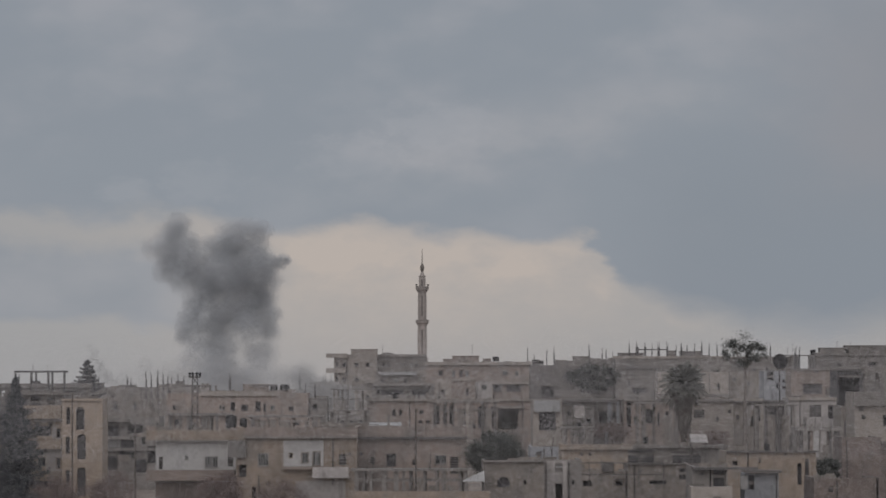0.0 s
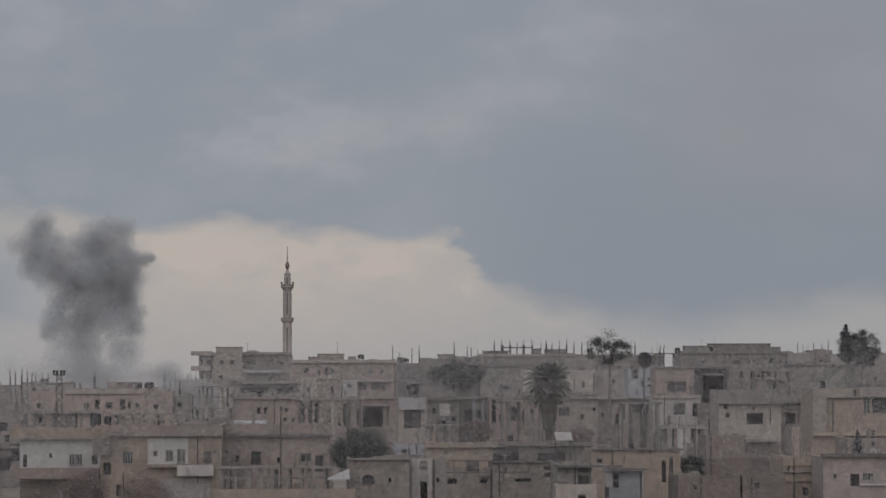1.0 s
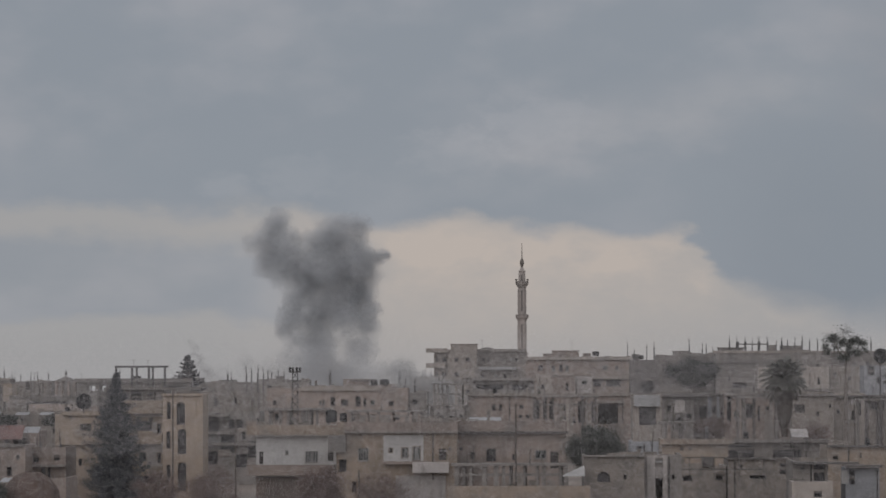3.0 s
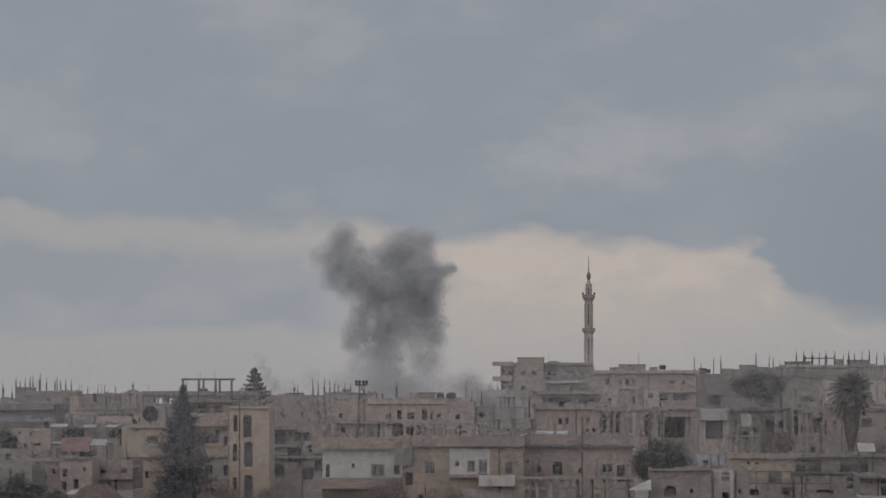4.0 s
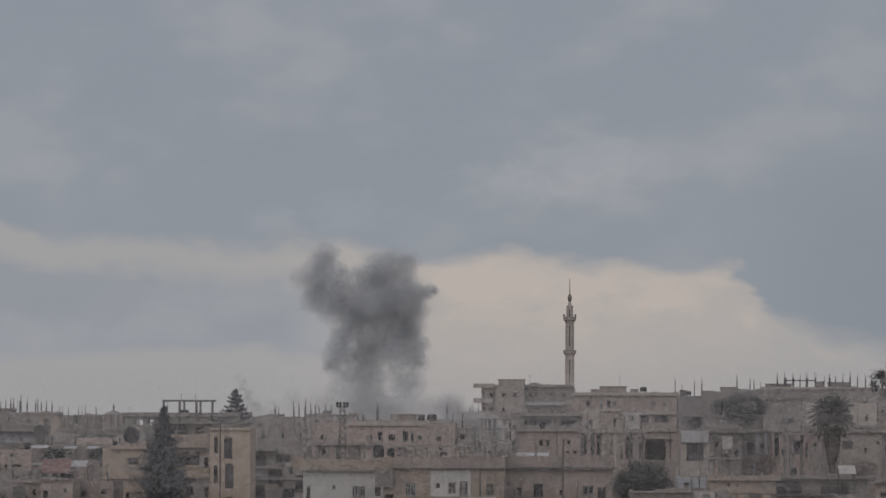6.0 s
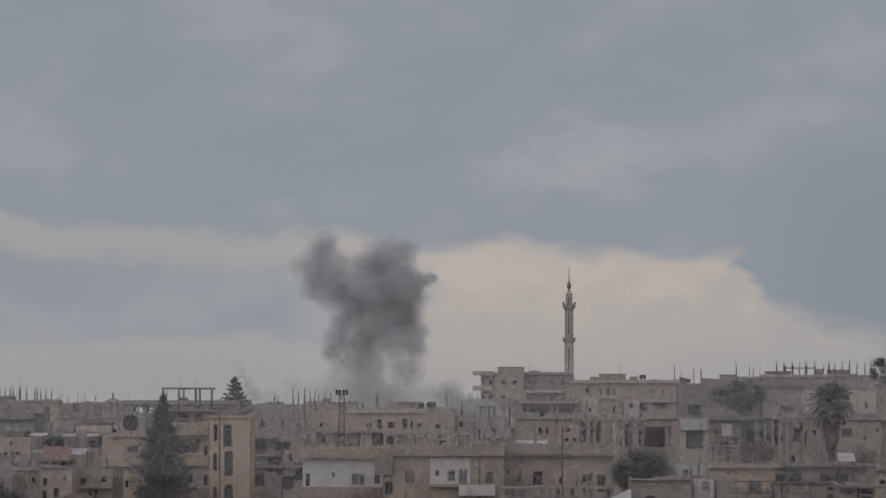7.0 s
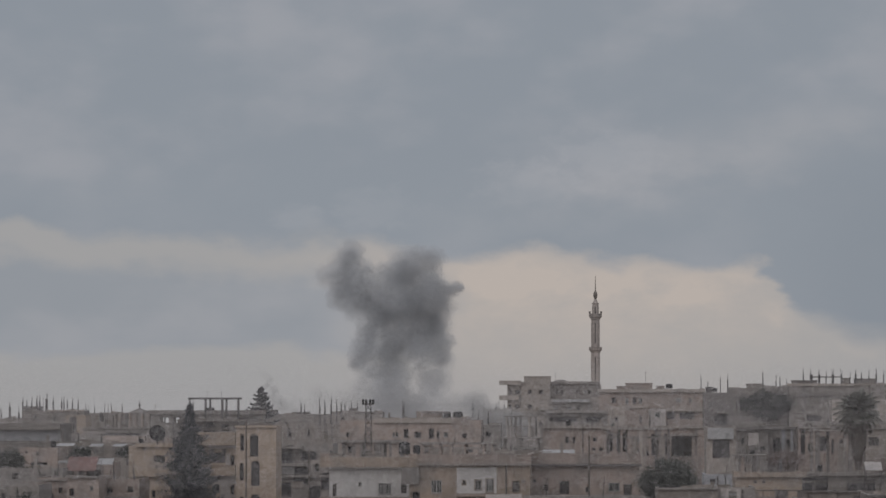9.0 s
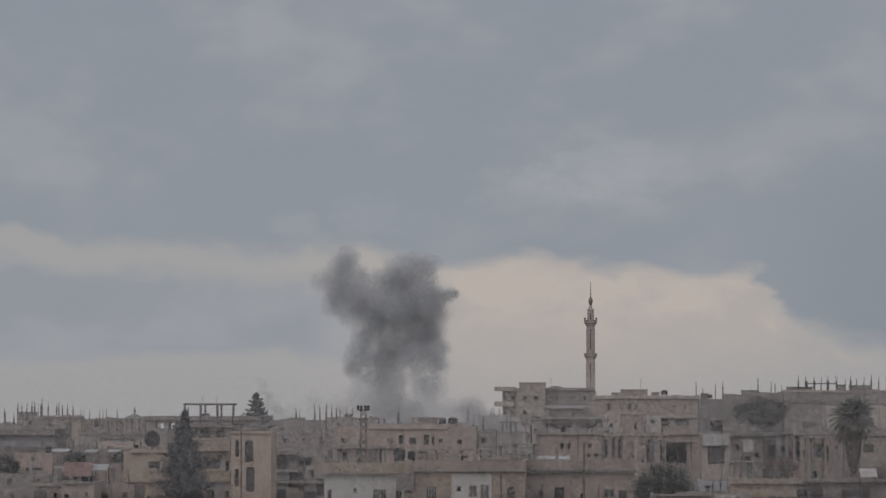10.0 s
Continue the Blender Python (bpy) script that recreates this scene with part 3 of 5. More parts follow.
house(-280, -80, 677, 700, GREY, "long low house with an open arcade under its roof",
      [(-262, 690, 4, 9, "t"), (-253, 691, 10, 11, "t"), (-234, 691, 10, 11, "t"), (-222, 690, 4, 9, "t"), (-170, 700, 10, 10, "o"), (-110, 690, 40, 9, "o")],
      [(-284, -76, 674, 681, 0.8, GREY)], deep=4, posts=[(-205, 668, 2), (-100, 672, 2)], group=FAR)
house(-85, 40, 681, 860, GREY, "grey block house partly veiled by smoke", [(-40, 700, 6, 10, "o"), (-60, 698, 8, 12, "o"), (-5, 700, 6, 8, "o")],
      posts=[(-78, 670, 2), (-65, 668, 2), (-14, 668, 3.0), (-8, 672, 1.6)], steps=[(-70, -58, 673), (-30, 0, 677)], group=FAR)
house(-60, 60, 700, 640, BLOCK, "unfinished house with tall thin columns", [(-35, 714, 7, 16, "o"), (0, 714, 5, 14, "o"), (30, 716, 6, 12, "o")],
      posts=[(19, 667, 2.6), (28, 668, 2.4), (39, 664, 3.0), (49, 668, 2.2), (57, 670, 2.2)], group=FAR)
house(40, 130, 677, 840, GREY, "row of low grey houses", [(60, 690, 5, 6, "o"), (85, 690, 5, 6, "o")],
      posts=[(3 + 60, 668, 1.6), (75, 668, 2.2), (85, 667, 1.6)], steps=[(70, 84, 671)], group=FAR)
house(125, 345, 688, 760, TAN, "low brown house under the smoke", [(140, 700, 6, 6, "o"), (300, 702, 8, 8, "o"), (320, 704, 6, 8, "o")],
      [(200, 250, 677, 680, 0.4, DARK)], posts=[(167, 667, 4.4), (291, 662, 4.0), (310, 668, 3.0), (332, 670, 2.6)], steps=[(190, 236, 676)], group=FAR)
house(310, 360, 672, 870, PALE, "pale house half veiled by smoke", [(345, 690, 5, 8, "o")], posts=[(337, 668, 2), (347, 667, 2)], group=FAR)
house(345, 402, 681, 790, PALE, "pale unfinished storey open between its columns",
      [(361, 697, 7, 30, "t"), (371, 697, 5, 30, "t"), (380, 697, 7, 30, "t"), (391, 697, 8, 30, "t")], [(340, 404, 680, 684, 0.5, GREY)], deep=5, group=FAR)
house(330, 420, 716, 650, TAN, "low brown house with a shuttered window", [(343, 735, 16, 8, "s"), (385, 735, 5, 8, "o")], group=FAR)

# ---- the middle of the town ----
MID = "houses in the middle of the town"
house(415, 705, 703, 540, TAN, "long tan house with posts and a patched front",
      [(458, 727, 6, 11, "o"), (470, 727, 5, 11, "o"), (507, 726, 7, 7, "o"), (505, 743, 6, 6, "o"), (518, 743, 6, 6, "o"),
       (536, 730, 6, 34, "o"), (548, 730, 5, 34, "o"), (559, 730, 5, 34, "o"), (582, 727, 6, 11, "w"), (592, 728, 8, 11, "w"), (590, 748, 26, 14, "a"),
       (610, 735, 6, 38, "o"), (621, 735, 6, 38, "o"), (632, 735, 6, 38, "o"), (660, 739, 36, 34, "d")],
      [(412, 706, 702, 706, 0.5, PALE), (640, 690, 716, 719, 0.9, GREY)], deep=11, group=MID)
house(420, 470, 748, 503, DARK, "low dark store behind a white sheet", [(440, 742, 10, 6, "o")], group=MID)
house(704, 756, 704, 480, PALE, "small shop with a wide dark opening under a sheet-metal awning", [(730, 742, 30, 32, "o")], [(706, 752, 705, 725, 0.9, SHEET)], group=MID)
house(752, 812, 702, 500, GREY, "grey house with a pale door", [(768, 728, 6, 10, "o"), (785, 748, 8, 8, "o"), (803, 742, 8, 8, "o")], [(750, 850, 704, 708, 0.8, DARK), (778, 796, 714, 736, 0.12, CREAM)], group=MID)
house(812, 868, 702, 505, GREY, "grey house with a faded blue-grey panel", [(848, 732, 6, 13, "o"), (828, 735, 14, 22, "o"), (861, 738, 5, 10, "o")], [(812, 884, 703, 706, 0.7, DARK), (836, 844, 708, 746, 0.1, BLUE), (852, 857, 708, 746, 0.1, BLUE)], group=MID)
house(866, 985, 703, 500, TAN, "tan house with an arched doorway", [(908, 733, 17, 26, "a"), (874, 730, 8, 44, "o"), (885, 740, 5, 14, "w"), (926, 738, 4, 26, "o"), (941, 738, 6, 26, "o"), (957, 740, 6, 20, "o")],
      [(864, 986, 702, 706, 0.6, GREY)], group=MID)
house(984, 1058, 704, 495, PALE, "pale house with one square shuttered window", [(998, 729, 19, 15, "s"), (1052, 725, 5, 6, "o"), (1030, 738, 5, 8, "o")], [(984, 1058, 703, 707, 0.5, GREY)], group=MID)
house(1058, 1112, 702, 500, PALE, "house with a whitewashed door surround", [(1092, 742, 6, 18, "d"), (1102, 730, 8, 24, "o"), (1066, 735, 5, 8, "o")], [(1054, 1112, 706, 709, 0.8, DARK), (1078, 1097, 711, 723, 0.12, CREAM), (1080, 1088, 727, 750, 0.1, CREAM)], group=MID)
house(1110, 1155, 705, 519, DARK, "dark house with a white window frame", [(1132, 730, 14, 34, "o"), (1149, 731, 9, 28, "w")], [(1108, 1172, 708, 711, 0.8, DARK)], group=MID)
house(1112, 1170, 653, 620, BLUE, "upper storey with grey-blue walls", [(1124, 660, 12, 20, "o"), (1148, 671, 6, 5, "o"), (1148, 683, 6, 5, "o"), (1136, 680, 4, 12, "o")], group=MID)
house(1160, 1242, 650, 600, TAN, "tan house with a deep shaded veranda", [(1205, 654, 8, 5, "o"), (1198, 685, 34, 18, "o"), (1226, 690, 10, 12, "o")], [(1160, 1242, 649, 652, 0.3, GREY)],
      posts=[(1168, 622, 3.4), (1175, 625, 3.0)], group=MID)
house(1155, 1240, 701, 515, CREAM, "pale house with two dark windows", [(1203, 724, 20, 21, "s"), (1230, 726, 9, 24, "o"), (1163, 728, 6, 12, "o")], [(1155, 1240, 700, 705, 0.3, PALE), (1170, 1240, 752, 756, 0.8, GREY), (1156, 1160, 714, 744, 0.1, WHITE)], group=MID)
# the tower's deep shade is partly in its wall colour
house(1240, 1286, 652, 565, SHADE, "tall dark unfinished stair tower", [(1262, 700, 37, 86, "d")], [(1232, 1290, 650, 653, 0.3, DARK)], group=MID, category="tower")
house(1284, 1432, 651, 580, GREY, "set-back grey upper storey", [(1343, 668, 4, 30, "o"), (1360, 660, 8, 10, "o"), (1395, 662, 8, 12, "w"), (1312, 668, 8, 8, "o")],
      [(1340, 1400, 668, 671, 0.8, PALE)], group=MID)
house(1272, 1382, 690, 470, PALE, "pale house with a heavy parapet and one wide dark window",
      [(1336, 741, 29, 20, "d"), (1284, 720, 7, 9, "d"), (1288, 735, 7, 8, "d"), (1334, 723, 4, 4, "o"), (1315, 735, 3, 4, "o"), (1363, 735, 2, 34, "o")],
      [(1270, 1384, 690, 712, 0.35, GREY), (1272, 1382, 783, 900, 0.12, BROWN), (1268, 1384, 711, 715, 0.9, GREY), (1318, 1368, 777, 782, 1.2, GREY)], deep=10, parapet=1.0, group=MID)
house(1382, 1440, 700, 475, BLOCK, "shaded grey wing of a house", [(1399, 741, 17, 20, "d"), (1428, 735, 12, 34, "d")], [(1380, 1440, 711, 714, 0.7, DARK)], group=MID)
house(1248, 1276, 715, 480, PALE, "narrow pale stair wing", [(1258, 760, 8, 36, "o"), (1270, 745, 3, 50, "o")], group=MID)
house(1172, 1252, 753, 450, GREY, "concrete yard house with pale patches", [(1240, 780, 6, 16, "o")], [(1199, 1209, 758, 806, 0.12, WHITE), (1212, 1221, 758, 796, 0.12, CREAM)], group=MID)
house(1437, 1640, 687, 420, OCHRE, "ochre house with a big dark window and plain wall",
      [(1534, 719, 12, 26, "w"), (1560, 719, 34, 26, "o"), (1512, 693, 6, 16, "o"), (1610, 719, 20, 20, "w")], [(1437, 1462, 688, 766, 0.5, PALE), (1462, 1510, 688, 704, 0.45, PALE), (1521, 1640, 685, 703, 0.45, PALE), (1462, 1640, 704, 706, 0.2, DARK), (1438, 1640, 766, 771, 0.9, OCHRE)], deep=9, group=MID)

# between tower and white house, and the western slope
house(55, 305, 692, 520, TAN, "tan house with a pale cornice over a half-open lower floor",
      [(68, 718, 6, 8, "o"), (150, 718, 4, 9, "w"), (156, 718, 4, 9, "w"), (172, 716, 8, 16, "o"), (193, 718, 12, 11, "o"), (217, 716, 9, 18, "o"), (229, 718, 5, 14, "o"), (243, 718, 8, 9, "w"), (276, 720, 8, 8, "o"),
       (75, 745, 14, 14, "o"), (96, 745, 10, 16, "o"), (120, 742, 10, 14, "o"), (210, 744, 20, 12, "o"), (245, 744, 12, 10, "o"), (280, 744, 22, 10, "a")],
      [(115, 255, 689, 697, 0.35, PALE), (55, 165, 727, 731, 1.0, DARK)], deep=10, group=MID)
house(255, 340, 700, 560, GREY, "grey house under the drifting smoke", [(280, 715, 8, 8, "o"), (318, 716, 8, 10, "o")], posts=[(300, 690, 3), (318, 688, 3)], group=MID)
house(300, 420, 745, 500, BLOCK, "row of low blockwork sheds", [(318, 756, 10, 8, "o"), (350, 756, 8, 8, "o")], group=MID)
house(-62, 42, 733, 450, GREY, "grey house with deep stacked balconies",
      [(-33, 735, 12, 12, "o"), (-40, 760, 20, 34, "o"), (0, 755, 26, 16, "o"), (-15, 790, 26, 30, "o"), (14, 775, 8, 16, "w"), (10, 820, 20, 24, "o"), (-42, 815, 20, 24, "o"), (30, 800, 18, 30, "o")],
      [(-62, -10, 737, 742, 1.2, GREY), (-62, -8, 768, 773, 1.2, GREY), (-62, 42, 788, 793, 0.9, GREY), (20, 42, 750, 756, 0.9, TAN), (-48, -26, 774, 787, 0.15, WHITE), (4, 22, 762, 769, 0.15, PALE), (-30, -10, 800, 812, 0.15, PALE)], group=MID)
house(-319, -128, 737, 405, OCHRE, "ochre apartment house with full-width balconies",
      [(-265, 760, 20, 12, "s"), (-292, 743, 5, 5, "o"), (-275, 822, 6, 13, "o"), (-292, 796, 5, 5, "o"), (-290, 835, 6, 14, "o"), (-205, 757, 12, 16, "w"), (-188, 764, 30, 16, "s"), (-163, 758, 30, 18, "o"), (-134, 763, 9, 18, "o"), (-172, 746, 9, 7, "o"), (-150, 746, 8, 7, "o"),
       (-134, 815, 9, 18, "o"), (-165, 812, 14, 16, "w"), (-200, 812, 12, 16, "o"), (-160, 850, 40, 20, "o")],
      [(-306, -240, 732, 739, 0.4, OCHRE), (-318, -242, 776, 791, 0.8, OCHRE), (-214, -129, 713, 736, 0.9, OCHRE), (-210, -129, 771, 790, 0.9, OCHRE), (-210, -129, 829, 846, 0.9, OCHRE), (-179, -129, 736, 742, 0.06, CREAM), (-147, -139.5, 751, 771, 0.06, CREAM), (-157, -139.5, 790, 829, 0.06, CREAM), (-139.5, -129, 790, 805, 0.06, CREAM), (-139.5, -129, 825, 829, 0.06, CREAM), (-173, -157, 790, 803, 0.06, CREAM)], deep=10, parapet=0.3, group=MID)
house(-232, -126, 693, 440, GREY, "set-back grey penthouse storey", [(-176, 704, 19, 20, "a"), (-195, 705, 12, 10, "o"), (-150, 705, 10, 12, "o")], [(-232, -60, 690, 694, 0.8, GREY)], group=MID)
house(-560, -436, 697, 520, GREY, "long low house with a deep blue-grey shaded porch",
      [(-545, 717, 20, 16, "o"), (-455, 717, 22, 18, "o"), (-490, 720, 14, 6, "o")], [(-562, -438, 697, 708, 1.5, GREY), (-560, -440, 709, 728, 0.1, BLUE)], group=MID)
house(-440, -225, 731, 500, BLOCK, "row of low block sheds along a lane", [(-420, 745, 10, 8, "o"), (-380, 745, 14, 8, "o"), (-330, 745, 12, 9, "o"), (-270, 742, 10, 10, "o")], deep=5, group=MID)
house(-512, -445, 740, 480, TAN, "small tan house with a dark gateway", [(-480, 750, 5, 6, "o"), (-500, 748, 4, 4, "o"), (-478, 772, 30, 12, "o")], group=MID)
house(-560, -436, 776, 420, GREY, "low grey house on the lower slope", [(-520, 790, 10, 10, "o"), (-470, 790, 8, 8, "o")], group=MID)
house(-442, -345, 766, 430, TAN, "hut with a rusty sheet roof and shaded front", [(-418, 783, 5, 10, "o"), (-404, 783, 8, 14, "o"), (-381, 784, 26, 18, "d")],
      [(-442, -400, 763, 767, 0.5, SHEET)], deep=6, group=MID)
house(-350, -300, 758, 445, BLOCK, "small block house with a dark gap", [(-315, 764, 16, 14, "o"), (-335, 775, 5, 8, "o")], group=MID)
house(-482, -428, 793, 388, TAN, "grey block house with small openings", [(-455, 825, 6, 8, "o"), (-470, 812, 5, 6, "o"), (-440, 815, 6, 10, "o")], [(-484, -428, 796, 799, 0.3, GREY)], posts=[(-478, 788, 3), (-446, 786, 3)], group=MID)
house(-428, -372, 791, 384, TAN, "brown yard house with dark doorways", [(-420, 819, 9, 13, "o"), (-423, 842, 12, 16, "o"), (-400, 838, 9, 16, "o"), (-385, 812, 6, 8, "w")], [(-430, -372, 790, 794, 0.4, GREY)], group=MID)
house(-372, -300, 796, 390, TAN, "brown house with a long lintel and dark gaps", [(-355, 816, 14, 12, "o"), (-340, 842, 8, 22, "o"), (-330, 842, 6, 22, "o"), (-316, 814, 10, 10, "o")], [(-372, -300, 826, 830, 0.7, GREY)], posts=[(-366, 786, 3), (-345, 788, 3), (-310, 790, 3)], group=MID)
house(-600, -478, 806, 370, GREY, "grey yard house at the edge of the town", [(-500, 826, 12, 14, "o"), (-540, 826, 8, 10, "o")], group=MID)
house(-472, -300, 850, 345, TAN, "low brown wall with a pale coping", [(-420, 866, 8, 10, "o")], group=MID)

# ---- the nearest row ----
NEAR = "houses of the nearest row"
house(36, 178, 757, 375, WHITE, "whitewashed house with a broad tan parapet band and a balcony",
      [(90, 806, 6, 7, "w"), (134, 814, 23, 20, "b"), (45, 815, 7, 22, "s"), (168, 812, 10, 20, "s"), ],
      [(36, 178, 849, 990, 0.06, BROWN), (20, 180, 757, 775, 0.45, OCHRE), (17, 180, 775, 778, 0.6, GREY), (20, 176, 827, 847, 1.1, TAN)], deep=10, parapet=0.5, group=NEAR)
house(178, 392, 753, 372, OCHRE, "tan house with barred windows, white inset walls and a balcony",
      [(226, 810, 19, 23, "b"), (275, 803, 5, 7, "o"), (300, 807, 11, 17, "w"), (321, 808, 13, 23, "b"), (367, 810, 13, 20, "s"), (187, 830, 18, 22, "o"), (380, 800, 4, 5, "o"), (210, 868, 8, 20, "d")],
      [(194, 394, 753, 769, 0.45, TAN), (194, 394, 769, 772, 0.6, GREY), (164, 195, 776, 806, 0.5, GREY), (262, 270.5, 776, 822, 0.06, WHITE), (279, 293, 776, 822, 0.06, WHITE), (307, 313, 776, 822, 0.06, WHITE), (328.5, 333, 776, 822, 0.06, WHITE),
       (270.5, 279, 776, 798, 0.06, WHITE), (270.5, 279, 808, 822, 0.06, WHITE), (293, 307, 776, 797, 0.06, WHITE), (313, 328.5, 776, 795, 0.06, WHITE), (293, 307, 817, 822, 0.06, WHITE), (262, 334, 822, 827, 0.9, TAN), (314, 378, 823, 842, 1.1, CREAM), (284, 372, 848, 990, 0.07, CREAM)], deep=10, parapet=0.5, group=NEAR)
house(392, 586, 751, 380, TAN, "long brown house with a heavy cornice",
      [(453, 811, 17, 23, "o"), (494, 815, 7, 10, "o"), (541, 810, 20, 16, "w"), (400, 800, 5, 6, "o"), (420, 812, 8, 12, "s"), (565, 820, 14, 30, "s")],
      [(388, 588, 751, 769, 0.4, TAN), (386, 590, 769, 773, 0.7, DARK)], deep=10, parapet=0.5, group=NEAR)
house(378, 628, 866, 335, OCHRE, "plain beige garden wall", [], deep=0.6, group=NEAR, category="wall")
house(616, 724, 812, 345, BLOCK, "grey block house with an arched window", [(652, 850, 22, 18, "a"), (690, 850, 5, 8, "o")], [(616, 726, 811, 814, 0.3, GREY)], group=NEAR)
house(722, 790, 810, 348, GREY, "grey house with a pale strip and small dark windows", [(750, 824, 12, 13, "d"), (750, 870, 11, 34, "d"), (775, 850, 5, 8, "o")],
      [(729, 743, 812, 990, 0.06, CREAM), (757, 764, 812, 990, 0.06, CREAM), (743, 757, 812, 816.5, 0.06, CREAM), (743, 757, 832, 852, 0.06, CREAM)], posts=[(738, 796, 2.5)], group=NEAR)
house(700, 760, 787, 410, BLUE, "low house with a faded bluish wall", [(715, 800, 10, 8, "o")], group=NEAR)
house(755, 872, 783, 400, OCHRE, "ochre house with a broad flat roof edge", [(790, 800, 6, 6, "o"), (835, 823, 15, 18, "w"), (858, 840, 14, 20, "o"), (805, 800, 5, 6, "o")], [(752, 880, 783, 792, 0.5, OCHRE)], group=NEAR)
house(868, 1046, 785, 410, GREY, "concrete house with wide dark openings", [(892, 804, 52, 22, "o"), (976, 806, 50, 20, "o"), (1040, 806, 10, 20, "o")], [(880, 1048, 784, 789, 0.8, GREY)], group=NEAR)
house(872, 985, 818, 378, BLOCK, "low grey block wall with small square openings", [(970, 835, 14, 20, "o"), (895, 832, 5, 8, "o"), (925, 850, 30, 6, "o")], [(868, 985, 817, 819, 0.3, DARK)], group=NEAR)
house(775, 868, 830, 380, BLOCK, "grey yard wall with a stepped top", [(800, 852, 16, 10, "o"), (860, 850, 20, 12, "o")], [(786, 796, 818, 830, 0.1, BLOCK), (826, 846, 814, 832, 0.25, DARK)], group=NEAR)
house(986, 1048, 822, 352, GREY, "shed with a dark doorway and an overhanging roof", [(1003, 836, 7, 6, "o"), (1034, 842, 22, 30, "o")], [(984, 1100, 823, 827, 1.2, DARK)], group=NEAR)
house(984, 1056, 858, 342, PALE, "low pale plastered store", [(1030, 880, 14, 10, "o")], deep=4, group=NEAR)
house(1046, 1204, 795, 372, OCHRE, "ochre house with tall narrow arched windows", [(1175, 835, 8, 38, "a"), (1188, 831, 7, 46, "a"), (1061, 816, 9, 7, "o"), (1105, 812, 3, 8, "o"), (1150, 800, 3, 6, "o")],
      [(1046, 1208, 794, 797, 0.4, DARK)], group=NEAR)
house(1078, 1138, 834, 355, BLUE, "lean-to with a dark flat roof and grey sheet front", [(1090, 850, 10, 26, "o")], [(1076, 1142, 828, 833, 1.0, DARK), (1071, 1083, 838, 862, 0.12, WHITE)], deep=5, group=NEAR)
house(1200, 1310, 842, 350, BROWN, "plain grey house on the lower street", [(1230, 862, 8, 10, "o")], group=NEAR)
house(1250, 1318, 770, 395, BROWN, "plain brown windowless house end", [], group=NEAR)
house(1314, 1390, 842, 350, BROWN, "low brown yard house", [(1340, 860, 8, 10, "o")], group=NEAR)
house(1385, 1462, 808, 360, OCHRE, "ochre house with a rail of short posts", [(1425, 870, 10, 14, "o"), (1395, 830, 5, 8, "o")], [(1384, 1460, 822, 824, 0.2, OCHRE), (1384, 1460, 833, 836, 0.3, GREY), (1384, 1460, 850, 852, 0.2, OCHRE)],
      posts=[(1418 + 6.4 * i, 800, 3.4) for i in range(7)], post_mat=OCHRE, group=NEAR)
house(1398, 1500, 808, 400, PALE, "terrace with two tall square pillars", [], posts=[(1409, 757, 13), (1489, 757, 13)], post_mat=OCHRE, group=NEAR)
house(1457, 1640, 809, 352, PINK, "pinkish tan house with small dark windows", [(1478, 843, 6, 9, "w"), (1513, 850, 16, 21, "o"), (1536, 844, 19, 14, "b"), (1590, 845, 14, 14, "w")], [(1452, 1640, 803, 809, 0.5, DARK), (1520, 1640, 857, 859, 0.3, WHITE)], group=NEAR)
house(1500, 1640, 776, 390, TAN, "tan roof room with an arched door", [(1516, 788, 15, 32, "a"), (1545, 786, 6, 10, "o"), (1570, 786, 8, 8, "w")], group=NEAR)


# the stair tower with arched windows
house(-129, -58, 702, 398, OCHRE, "ochre stair tower with pointed arched openings on each floor",
      [(-118, 731, 7, 30, "a"), (-119, 783, 7, 30, "a"), (-119, 842, 7, 30, "a"), (-97, 736, 15, 40, "a"), (-95, 786, 15, 44, "a"), (-95, 848, 15, 50, "a")],
      [(-131, -56, 701, 705, 0.25, OCHRE)], deep=7, group=MID, category="tower")


